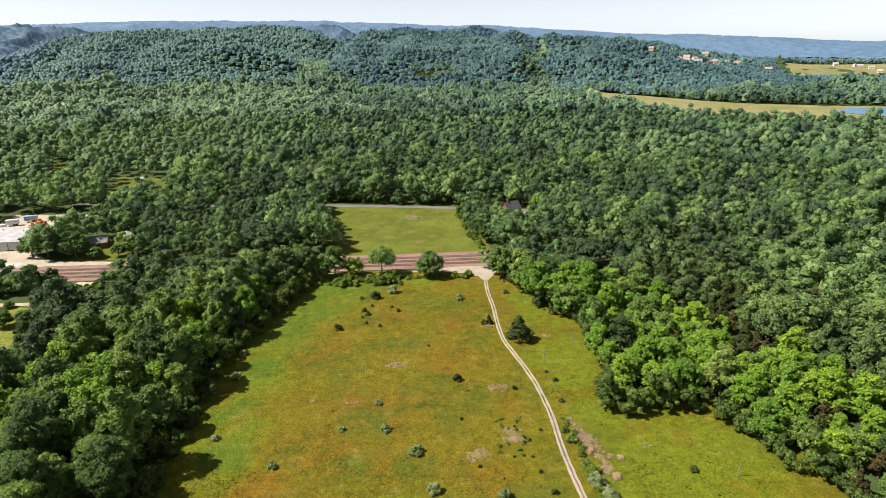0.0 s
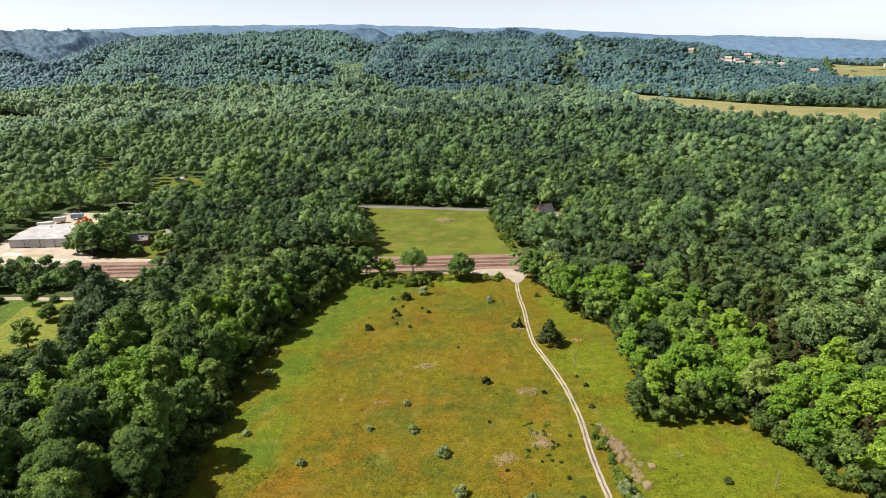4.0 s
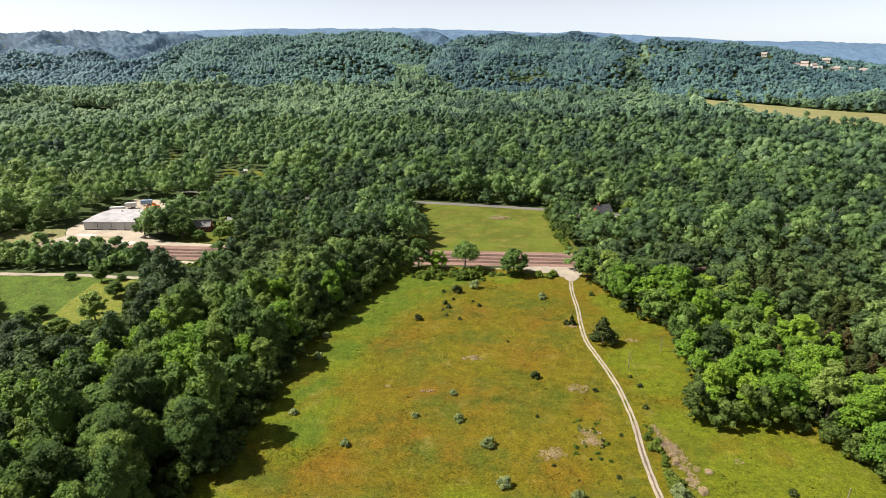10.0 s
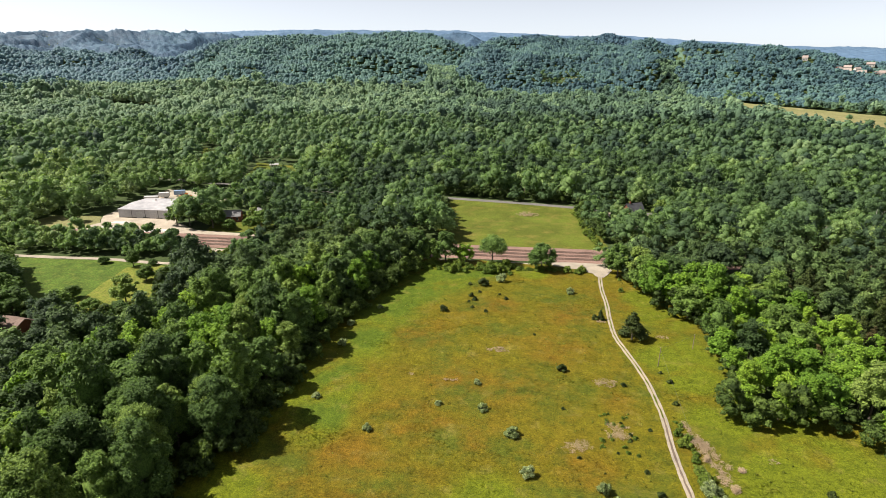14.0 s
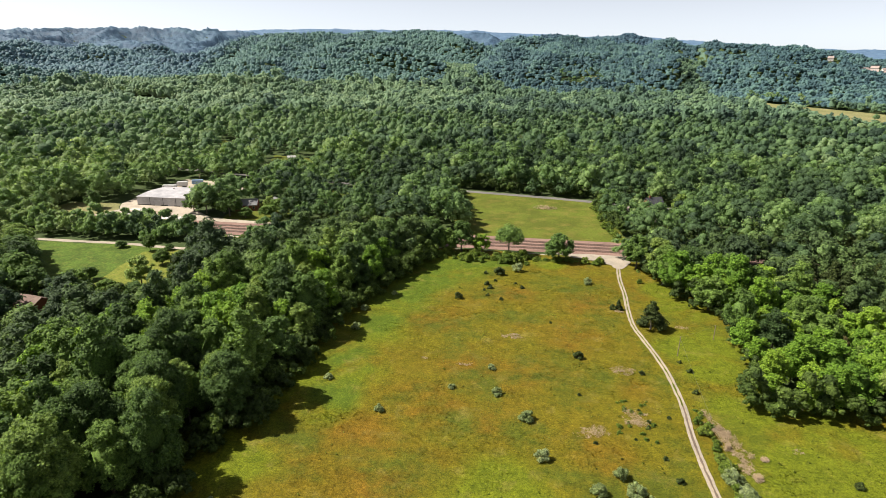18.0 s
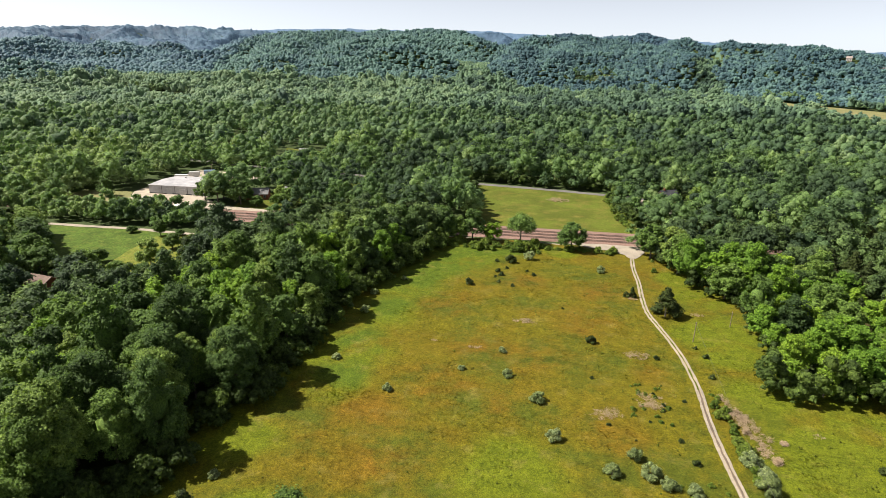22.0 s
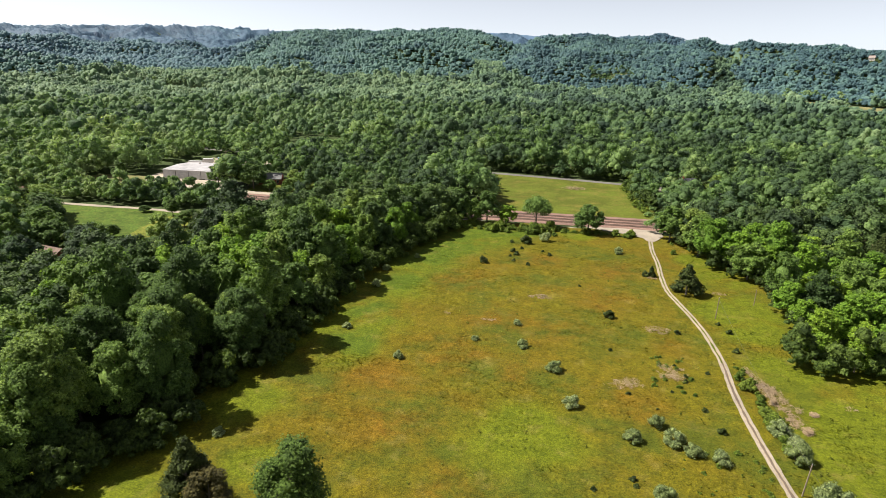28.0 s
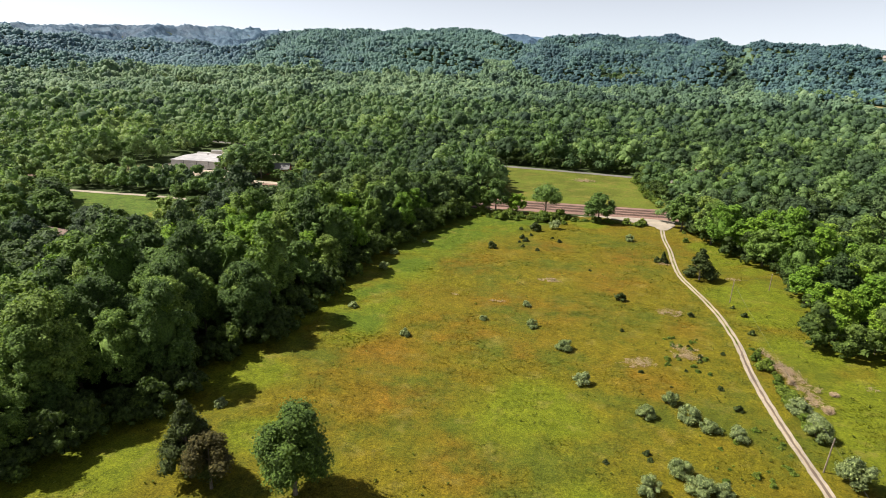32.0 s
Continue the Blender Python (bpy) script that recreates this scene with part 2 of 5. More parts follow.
GRAVEL = speckled("pale_gravel", (0.27, 0.225, 0.175), (0.43, 0.37, 0.30), 2.5, 0.95, 0.15)
ROAD_GRAVEL = speckled("worn_gravel", (0.23, 0.195, 0.155), (0.36, 0.31, 0.25), 2.5, 0.95, 0.15)
BALLAST = speckled("brown_ballast", (0.150, 0.092, 0.074), (0.265, 0.170, 0.140), 1.6, 0.95, 0.08)
DIRT = speckled("bare_dirt", (0.22, 0.175, 0.12), (0.36, 0.29, 0.20), 1.2, 0.95, 0.1)
FURROW = speckled("ploughed_earth", (0.105, 0.078, 0.062), (0.165, 0.125, 0.098), 0.3, 0.95, 0.02)
BRUSH = speckled("dead_brush", (0.180, 0.129, 0.078), (0.399, 0.299, 0.190), 1.8, 0.95, 0.2)
ASPHALT = speckled("worn_asphalt", (0.105, 0.098, 0.092), (0.165, 0.155, 0.145), 1.5, 0.9, 0.1)
CONCRETE = speckled("concrete", (0.42, 0.40, 0.37), (0.58, 0.55, 0.51), 0.8, 0.9, 0.1)
RAIL = speckled("rail_steel", (0.16, 0.12, 0.10), (0.28, 0.22, 0.19), 3.0, 0.5, 0.2, 0.1, 0.01, 0.7)
SLEEPER = speckled("tarred_sleeper", (0.150, 0.098, 0.080), (0.225, 0.148, 0.120), 3.0, 0.9)
TIMBER = speckled("weathered_timber", (0.17, 0.135, 0.10), (0.31, 0.25, 0.19), 3.0, 0.9)
ROOF_WHITE = speckled("white_metal_roof", (0.27, 0.26, 0.275), (0.46, 0.44, 0.45), 0.5, 0.55, 0.12, 0.05, 0.01, 0.0, 0.4)
WALL_WHITE = speckled("white_metal_wall", (0.36, 0.36, 0.38), (0.48, 0.48, 0.50), 0.6, 0.5, 0.08, 0.05, 0.01)
DARK_GAP = speckled("dark_opening", (0.02, 0.02, 0.022), (0.05, 0.05, 0.05), 1.0, 0.5)
BRICK_RED = speckled("red_brick", (0.17, 0.060, 0.042), (0.26, 0.100, 0.070), 4.0, 0.9)
SHINGLE = speckled("dark_shingles", (0.045, 0.045, 0.052), (0.095, 0.095, 0.105), 3.0, 0.8)
SHINGLE_WORN = speckled("worn_shingles", (0.13, 0.128, 0.13), (0.215, 0.21, 0.215), 2.0, 0.8)
SHINGLE_GREY = speckled("grey_shingles", (0.26, 0.255, 0.25), (0.40, 0.39, 0.38), 2.0, 0.8)
ROOF_RED = speckled("brown_shingles", (0.120, 0.080, 0.066), (0.215, 0.150, 0.125), 1.5, 0.85)
ROOF_TAN = speckled("tan_roof", (0.260, 0.209, 0.190), (0.400, 0.330, 0.299), 1.0, 0.8)
STUCCO = speckled("pale_siding", (0.50, 0.46, 0.42), (0.68, 0.64, 0.60), 1.0, 0.85)
PAINT_WHITE = speckled("white_paint", (0.55, 0.55, 0.55), (0.68, 0.68, 0.68), 1.0, 0.4, None, 0.02)
PAINT_ORANGE = speckled("orange_paint", (0.50, 0.13, 0.03), (0.64, 0.20, 0.05), 1.5, 0.5, None, 0.02)
PAINT_BLUE = speckled("pale_blue_paint", (0.20, 0.30, 0.44), (0.30, 0.42, 0.58), 1.5, 0.4, None, 0.02)
RUBBER = speckled("rubber", (0.02, 0.02, 0.02), (0.04, 0.04, 0.04), 3.0, 0.9)


def plain(name, colour, rough, metal=0.0, spec=0.5):
    return Mat(name).done(colour, rough, metal, spec)


GLASS = plain("window_glass", (0.03, 0.04, 0.05), 0.06, 0.0, 0.6)
WATER = plain("pond_water", (0.10, 0.19, 0.33), 0.28, 0.0, 0.5)
WIRE = plain("wire", (0.12, 0.12, 0.12), 0.5, 0.6)


# ---- mesh helpers ----
def mesh_from(name, verts, faces, mats, smooth=False, tint=None, index=None):
    me = bpy.data.meshes.new(name)
    v = np.asarray(verts, np.float32)
    f = np.asarray(faces, np.int32)
    k = f.shape[1]
    me.vertices.add(len(v))
    me.vertices.foreach_set("co", v.ravel())
    me.loops.add(f.size)
    me.loops.foreach_set("vertex_index", f.ravel())
    me.polygons.add(len(f))
    me.polygons.foreach_set("loop_start", np.arange(0, f.size, k, dtype=np.int32))
    me.polygons.foreach_set("loop_total", np.full(len(f), k, np.int32))
    for m in mats:
        me.materials.append(m)
    if index is not None:
        me.polygons.foreach_set("material_index", np.asarray(index, np.int32))
    if tint is not None:
        at = me.attributes.new("tint", "FLOAT", "POINT")
        at.data.foreach_set("value", np.asarray(tint, np.float32))
    me.update(calc_edges=True)
    me.validate()
    if smooth:
        me.polygons.foreach_set("use_smooth", np.ones(len(f), bool))
    return me


def part(name, bm, material, parent=None, label=""):
    me = bpy.data.meshes.new(name)
    bm.to_mesh(me)
    bm.free()
    me.materials.append(material)
    ob = new(name, me)
    if parent is not None:
        ob.parent = parent
    if label:
        ob["label"] = label
    return ob


def thing(name, m, label, category, group=""):
    ob = new(name)
    ob.empty_display_size = 0.5
    ob.matrix_basis = m
    return tagged(ob, label, category, group)


def box(bm, x0, y0, z0, x1, y1, z1, bevel=0.0):
    r = bmesh.ops.create_cube(bm, size=1.0, matrix=Matrix.Translation(((x0 + x1) / 2, (y0 + y1) / 2, (z0 + z1) / 2)) @ Matrix.Diagonal((x1 - x0, y1 - y0, z1 - z0, 1)))
    if bevel:
        edges = list({e for v in r["verts"] for e in v.link_edges})
        bmesh.ops.bevel(bm, geom=edges, offset=bevel, segments=2, affect="EDGES", profile=0.6)
    return bm


def boxed(*dims, bevel=0.0):
    return box(bmesh.new(), *dims, bevel=bevel)


def tube(bm, a, b, r0, r1, sides=7):
    a, b = Vector(a), Vector(b)
    d = b - a
    bmesh.ops.create_cone(bm, cap_ends=True, segments=sides, radius1=r0, radius2=r1, depth=d.length, matrix=Matrix.Translation((a + b) / 2) @ d.to_track_quat("Z", "Y").to_matrix().to_4x4())
    return bm


def rod(a, b, r0, r1=None, sides=7):
    return tube(bmesh.new(), a, b, r0, r1 if r1 is not None else r0, sides)


def prism(bm, profile, y0, y1):
    """A profile in x and z, drawn out from y0 to y1."""
    a = [bm.verts.new((x, y0, z)) for x, z in profile]
    b = [bm.verts.new((x, y1, z)) for x, z in profile]
    n = len(profile)
    bm.faces.new(a)
    bm.faces.new(b[::-1])
    for i in range(n):
        bm.faces.new((a[i], b[i], b[(i + 1) % n], a[(i + 1) % n]))
    bmesh.ops.recalc_face_normals(bm, faces=bm.faces)
    return bm


# ---- the lie of the land ----
def vnoise(x, y, seed=0):
    """Smooth value noise between -1 and 1."""
    x, y = np.asarray(x, float), np.asarray(y, float)
    xi, yi = np.floor(x), np.floor(y)
    fx, fy = x - xi, y - yi
    fx, fy = fx * fx * (3 - 2 * fx), fy * fy * (3 - 2 * fy)

    def h(a, b):
        s = np.sin(a * 127.1 + b * 311.7 + seed * 74.7) * 43758.5453
        return (s - np.floor(s)) * 2 - 1

    return (h(xi, yi) * (1 - fx) + h(xi + 1, yi) * fx) * (1 - fy) + (h(xi, yi + 1) * (1 - fx) + h(xi + 1, yi + 1) * fx) * fy


# bearing, toe distance, crest distance, crest height
HILLS = (
    (-180, 1400, 2200, 90), (-52, 1150, 2000, 140), (-37.3, 1100, 2050, 163), (-31.5, 1150, 1980, 158), (-27.5, 1180, 1750, 139), (-21.9, 1080, 1500, 133),
    (-17, 1050, 1450, 136), (-12, 1050, 1500, 140), (-9.5, 1080, 1650, 139), (-7, 1030, 1460, 130), (-4.5, 990, 1340, 123), (-2, 980, 1310, 122),
    (1, 990, 1420, 128), (3.3, 970, 1460, 126), (8.1, 980, 1450, 122), (10, 980, 1400, 110), (12.8, 930, 1220, 101), (14.1, 930, 1210, 103),
    (17.2, 920, 1150, 98), (19.4, 920, 1150, 91), (24, 950, 1300, 76), (28, 980, 1300, 58), (36, 1020, 1500, 50), (180, 1400, 2200, 90),
)
# bearing, height of the land at the hills' toe
FOOT = ((-180, 30), (-52, 44), (-37, 54), (-12, 56), (-9.7, 57), (-7.4, 44), (-4.5, 32), (180, 30))
# bearing, height of the farthest ridge
RIDGE = ((-180, 150), (-52, 163), (-37, 196), (-27, 215), (-22, 226), (-9, 224), (-4.5, 213), (0.8, 198), (8, 185), (12.8, 167), (17, 146), (24, 124), (28, 112), (36, 84), (180, 130))
HA, FA, RA = (np.array(k, float) for k in (HILLS, FOOT, RIDGE))


def step(u):
    u = np.clip(u, 0, 1)
    return u * u * (3 - 2 * u)


# crest lines of the hills: bearing, distance and share of full height at both ends, half-width
CRESTS = (
    (-64, 1850, 1.0, -44, 2000, 1.0, 330), (-44, 2000, 1.0, -26, 2080, 1.0, 260), (-48, 1760, 0.9, -42.5, 1280, 0.36, 150), (-56, 1650, 0.9, -52, 1130, 0.45, 170),
    (-41, 1900, 0.85, -39.5, 1560, 0.5, 110), (-35.5, 1980, 0.85, -35, 1640, 0.45, 110), (-29.5, 2000, 0.85, -30, 1760, 0.5, 100),
    (-14.8, 1330, 1.0, -23, 1330, 0.90, 170), (-23, 1330, 0.90, -33, 1180, 0.26, 120), (-20.5, 1330, 0.9, -21.8, 1070, 0.5, 85), (-15.5, 1330, 0.95, -17, 1060, 0.5, 85), (-25.5, 1300, 0.8, -27, 1060, 0.42, 75),
    (-26, 2080, 1.0, -10, 1900, 1.0, 190), (-10, 1900, 1.0, -3, 1620, 0.9, 130), (-11, 1800, 0.85, -12, 1560, 0.5, 80),
    (-2.5, 1370, 1.0, 4.2, 1440, 1.0, 135), (-2.5, 1360, 0.95, -6.8, 1090, 0.42, 80), (-1.2, 1350, 0.95, -2.6, 1040, 0.5, 80), (1.6, 1380, 0.9, 0.9, 1030, 0.45, 70),
    (4.2, 1440, 1.0, 9, 1450, 0.95, 115), (4.6, 1420, 0.9, 3.8, 1040, 0.45, 70), (7.8, 1400, 0.85, 7.0, 1030, 0.42, 70),
    (11.8, 1290, 0.95, 17, 1180, 1.0, 105), (12.6, 1250, 0.9, 11.4, 1030, 0.42, 60), (17, 1180, 1.0, 23, 1240, 1.0, 120), (16, 1150, 0.85, 15.3, 1000, 0.45, 60),
    (23, 1240, 1.0, 36, 1500, 1.0, 200), (21, 1170, 0.75, 20.2, 1020, 0.4, 70), (36, 1500, 1.0, 62, 1800, 1.0, 330),
)


def relief(x, y):
    """The hills' shape, near one along their crests."""
    total = np.zeros(np.shape(x))
    wx, wy = x + 30 * vnoise(x / 200, y / 200, 5), y + 30 * vnoise(x / 200, y / 200, 6)
    for a0, r0, h0, a1, r1, h1, w in CRESTS:
        x0, y0, x1, y1 = r0 * math.sin(radians(a0)), r0 * math.cos(radians(a0)), r1 * math.sin(radians(a1)), r1 * math.cos(radians(a1))
        dx, dy = x1 - x0, y1 - y0
        u = np.clip(((wx - x0) * dx + (wy - y0) * dy) / (dx * dx + dy * dy), 0, 1)
        d = np.hypot(wx - x0 - u * dx, wy - y0 - u * dy) / w
        total += ((h0 + (h1 - h0) * u) * np.exp(-d * d)) ** 5
    total = total ** 0.2
    gully = 0.16 * (1 - 2.2 * np.abs(vnoise(x / 95, y / 95, 16))) + 0.05 * vnoise(x / 45, y / 45, 17)
    return np.clip(total + gully * step(total / 0.35), 0, 1.3)


def valley(r, az):
    foot = np.interp(az, FA[:, 0], FA[:, 1])
    return 30 * step((r - 330) / 800) + (foot - 30) * step((r - 830) / 260)


def fit_crests():
    """For each bearing, the height that brings the hills up to the skyline."""
    az, rr = np.arange(-62, 62.1, 1.0), np.arange(900, 2301, 20.0)
    A, R = np.meshgrid(az, rr, indexing="ij")
    shape, base = relief(R * np.sin(np.radians(A)), R * np.cos(np.radians(A))), valley(R, A)
    crest, top = (np.interp(az, HA[:, 0], HA[:, k]) for k in (2, 3))
    want = (top - 62) / crest
    lo, hi = np.full(az.shape, 10.0), np.full(az.shape, 260.0)
    for _ in range(30):
        mid = (lo + hi) / 2
        high = ((base + mid[:, None] * shape - 62) / R).max(1) > want
        lo, hi = np.where(high, lo, mid), np.where(high, mid, hi)
    return az, np.convolve(np.pad(lo, 2, mode="edge"), (0.12, 0.24, 0.28, 0.24, 0.12), mode="valid")


CREST_AZ, CREST_UP = fit_crests()


def height(x, y):
    x, y = np.asarray(x, float), np.asarray(y, float)
    r = np.hypot(x, y)
    az = np.degrees(np.arctan2(x, y))
    far = np.interp(az, RA[:, 0], RA[:, 1])
    h = valley(r, az) + 1.0 * vnoise(x / 130, y / 130, 8) * step((r - 330) / 300)
    h = h + np.interp(az, CREST_AZ, CREST_UP) * relief(x, y) * step((r - 880) / 160)
    out = step((r - 2150) / 500)
    return h * (1 - out) + (far * (0.86 + 0.14 * step((r - 2600) / 800)) + 9 * vnoise(x / 260, y / 260, 9) + 4 * vnoise(x / 90, y / 90, 4)) * out


def inside(poly, x, y):
    x, y = np.asarray(x, float), np.asarray(y, float)
    hit = np.zeros(x.shape, bool)
    n = len(poly)
    for i in range(n):
        (x0, y0), (x1, y1) = poly[i], poly[(i + 1) % n]
        if y0 == y1:
            continue
        c = (y0 > y) != (y1 > y)
        hit ^= c & (x < (x1 - x0) * (y - y0) / (y1 - y0) + x0)
    return hit


def along(line, x, y, wide):
    """Whether places lie within that distance of a line."""
    x, y = np.asarray(x, float), np.asarray(y, float)
    best = np.full(x.shape, 1e9)
    for (x0, y0), (x1, y1) in zip(line, line[1:]):
        dx, dy = x1 - x0, y1 - y0
        u = np.clip(((x - x0) * dx + (y - y0) * dy) / (dx * dx + dy * dy), 0, 1)
        best = np.minimum(best, np.hypot(x - x0 - u * dx, y - y0 - u * dy))
    return best < wide


FIELD_EDGE = [(-80, -70), (-78, 50), (-75, 60), (-72, 70), (-69.5, 79), (-75, 87), (-71.5, 94), (-67.5, 99), (-68, 108), (-68, 125), (-68.5, 142), (-71, 163), (-65.5, 184), (-61.5, 202), (-57, 218), (-49, 233), (24, 233), (31, 228), (36, 206),
              (42, 193), (50, 180), (49, 150), (45, 131), (60, 132), (72, 131), (75, 118), (82, 105), (88, 88), (98, 50), (104, -70)]
MEADOW = [(-66, 352), (14, 343), (25, 262), (-46, 256), (-54, 296)]
LEFT_FIELD = [(-250, 198), (-228, 206), (-175, 211), (-146, 210), (-141, 190), (-119, 153), (-132, 139), (-160, 152), (-185, 160), (-222, 174)]
YARD = [(-262, 254), (-215, 242), (-140, 246), (-140, 263), (-184, 262), (-192, 268), (-184, 280), (-178, 305), (-190, 345), (-250, 345), (-246, 280), (-262, 268)]
HOUSE_LOT = [(-168, 260), (-141, 260), (-141, 294), (-172, 294), (-172, 273)]
BRICK_LOT = [(36, 294), (51, 295), (58, 334), (30, 339)]
STRIP = [(230, 912), (302, 842), (381, 760), (448, 718), (520, 672), (660, 590), (545, 488), (424, 546), (366, 585), (312, 622), (250, 690), (205, 800)]
BROWN_FLAT = [(-605, 686), (-552, 707), (-497, 707), (-467, 665), (-522, 644), (-573, 667)]
HILL_FIELD = [(555, 960), (600, 1060), (675, 1195), (930, 1235), (830, 930), (650, 885)]
POWER_CUT = [(193, 1035), (198, 1061), (212, 1140), (222, 1211), (225, 1290)]
HAMLET = ((388, 1093), (419, 1040), (435, 1050), (443, 1036), (441, 1016), (476, 1073), (460, 1016), (474, 1029), (499, 1042), (521, 1047), (508, 1026), (552, 1004), (425, 1026))
FAR_STRIP = [(-26, 1012), (30, 1042), (36, 1000), (-18, 985)]
POND = [(446, 660), (470, 676), (520, 662), (600, 628), (610, 560), (520, 575), (462, 622)]
HEDGE = [(-268, 213), (-200, 216), (-150, 217), (-116, 228), (-112, 238), (-160, 235), (-215, 233), (-268, 234)]
RAIL_GAP = [(-158, 219), (-134, 221.5), (-132, 238), (-158, 235)]
STRIP_YARD = [(-190, 252.6), (-176, 253), (-140, 255), (-139, 258.5), (-152, 258.5), (-180, 260)]
RED_LOT = [(-177, 143), (-162, 143), (-160, 156), (-178, 157)]
# trees cleared from the house towards the camera, so that it shows
HOUSE_SIGHTLINE = [(-169, 147), (-160, 148), (-145, 134), (-152, 127)]
GLADES = [[(-232, 438), (-192, 434), (-166, 362), (-202, 352)], [(-308, 488), (-290, 478), (-250, 405), (-266, 400)], [(-150, 330), (-120, 318), (-112, 326), (-148, 342)]]
ROAD_NORTH = [(-420, 395), (-250, 368), (-130, 358), (-78, 356), (-21, 350), (13, 344), (41, 338), (90, 330), (180, 318), (300, 310), (420, 312)]
GRAVEL_ROAD = [(-330, 206), (-232, 208), (-184, 211), (-154, 211), (-118, 222), (-82, 233), (-50, 236), (-13, 237), (14, 236), (24, 236)]
TRACK_ROAD = [(21, 232), (20.5, 215), (21.3, 198), (21.3, 185), (22, 173), (24.3, 163), (26.4, 154), (28.2, 144), (29.4, 130), (29.4, 116), (30.2, 104), (31.2, 94), (32.3, 85), (34, 70), (37, 50), (42, 20), (50, -60)]


def rail_y(x):
    return 251.5 + 0.05 * np.asarray(x, float)


RAIL_LINE = [(-900, float(rail_y(-900))), (900, float(rail_y(900)))]


def is_open(x, y):
    o = inside(FIELD_EDGE, x, y) | inside(MEADOW, x, y) | inside(LEFT_FIELD, x, y) | inside(YARD, x, y) | inside(HOUSE_LOT, x, y) | inside(BRICK_LOT, x, y) | inside(HOUSE_SIGHTLINE, x, y)
    for g in (STRIP, BROWN_FLAT, HILL_FIELD, FAR_STRIP, RED_LOT, HEDGE, RAIL_GAP, STRIP_YARD):
        o |= inside(g, x, y)
    for hx, hy in HAMLET:
        for k in (1.0, 0.988):
            o |= (x - hx * k) ** 2 + (y - hy * k) ** 2 < 100
    for g in GLADES:
        o |= inside(g, x, y)
    o |= along(RAIL_LINE, x, y, 11.5) & (np.abs(x) < 260)
    o |= along(POWER_CUT, x, y, 5.5)
    o |= along(ROAD_NORTH, x, y, 5.0) & (np.abs(x) < 150)
    o |= along(GRAVEL_ROAD, x, y, 4.0)
    return o


# ---- ground ----
def ground_sheet():
    rr = np.concatenate([np.arange(0, 60, 20)[1:], np.arange(60, 420, 12), np.arange(420, 1800, 24), np.geomspace(1800, 4900, 60)])
    aa = np.radians(np.concatenate([np.arange(-180, -64, 4), np.arange(-64, 64, 0.9), np.arange(64, 180, 4)]))
    R, A = np.meshgrid(rr, aa, indexing="ij")
    X, Y = R * np.sin(A), R * np.cos(A)
    Z = height(X, Y)
    n, m = R.shape
    verts = np.concatenate([[[0, 0, 0]], np.stack([X.ravel(), Y.ravel(), Z.ravel()], 1)])
    i, j = np.meshgrid(np.arange(n - 1), np.arange(m), indexing="ij")
    j2 = (j + 1) % m
    f = np.stack([1 + i * m + j, 1 + i * m + j2, 1 + (i + 1) * m + j2, 1 + (i + 1) * m + j], -1).reshape(-1, 4)
    tri = np.stack([np.zeros(m, int), 1 + (np.arange(m) + 1) % m, 1 + np.arange(m)], 1)
    me = mesh_from("ground", verts, np.concatenate([f[:, ::-1], np.concatenate([tri, tri[:, :1]], 1)[:0]]), [FLOOR], True)
    bm = bmesh.new()
    bm.from_mesh(me)
    bm.verts.ensure_lookup_table()
    for a, b, c in tri:
        bm.faces.new((bm.verts[a], bm.verts[c], bm.verts[b]))
    bmesh.ops.recalc_face_normals(bm, faces=bm.faces)
    bm.to_mesh(me)
    bm.free()
    return tagged(new("ground", me), "leaf-littered forest floor rolling up into wooded hills", "ground", kind="structure")


ground_sheet()


def sheet(name, poly, lift, material, label, category="ground", cell=8.0, rough=0.0):
    """A patch of ground cover that lies on the land inside an outline."""
    bm = bmesh.new()
    bm.faces.new([bm.verts.new((x, y, 0)) for x, y in poly])
    xs, ys = [p[0] for p in poly], [p[1] for p in poly]
    for axis, lo, hi in ((0, min(xs), max(xs)), (1, min(ys), max(ys))):
        c = lo + cell
        while c < hi:
            no = [0, 0, 0]
            no[axis] = 1
            co = [0, 0, 0]
            co[axis] = c
            bmesh.ops.bisect_plane(bm, geom=bm.verts[:] + bm.edges[:] + bm.faces[:], plane_co=co, plane_no=no)
            c += cell
    for v in bm.verts:
        v.co.z = float(height(v.co.x, v.co.y)) + lift + rough * float(vnoise(v.co.x / 9, v.co.y / 9, 2))
    bmesh.ops.recalc_face_normals(bm, faces=bm.faces)
    if sum(f.normal.z for f in bm.faces) < 0:
        bmesh.ops.reverse_faces(bm, faces=bm.faces)
    return tagged(part(name, bm, material), label, category, kind="structure")


def wobbly(poly, every=4.0, by=1.2, seed=1):
    """The same outline with a natural, uneven edge."""
    rnd = random.Random(seed)
    out = []
    for (x0, y0), (x1, y1) in zip(poly, poly[1:] + poly[:1]):
        n = max(1, int(math.hypot(x1 - x0, y1 - y0) / every))
        for k in range(n):
            u = k / n
            out.append((x0 + (x1 - x0) * u + rnd.uniform(-by, by), y0 + (y1 - y0) * u + rnd.uniform(-by, by)))
    return out


def outset(poly, by):
    """The outline moved outwards."""
    area = sum(x0 * y1 - x1 * y0 for (x0, y0), (x1, y1) in zip(poly, poly[1:] + poly[:1]))
    out = []
    n = len(poly)
    for i in range(n):
        a, b, c = (Vector(poly[(i + k) % n]) for k in (-1, 0, 1))
        d = ((b - a).normalized() + (c - b).normalized()).normalized()
        s = Vector((d.y, -d.x)) * (by if area > 0 else -by)
        out.append((b.x + s.x, b.y + s.y))
    return out


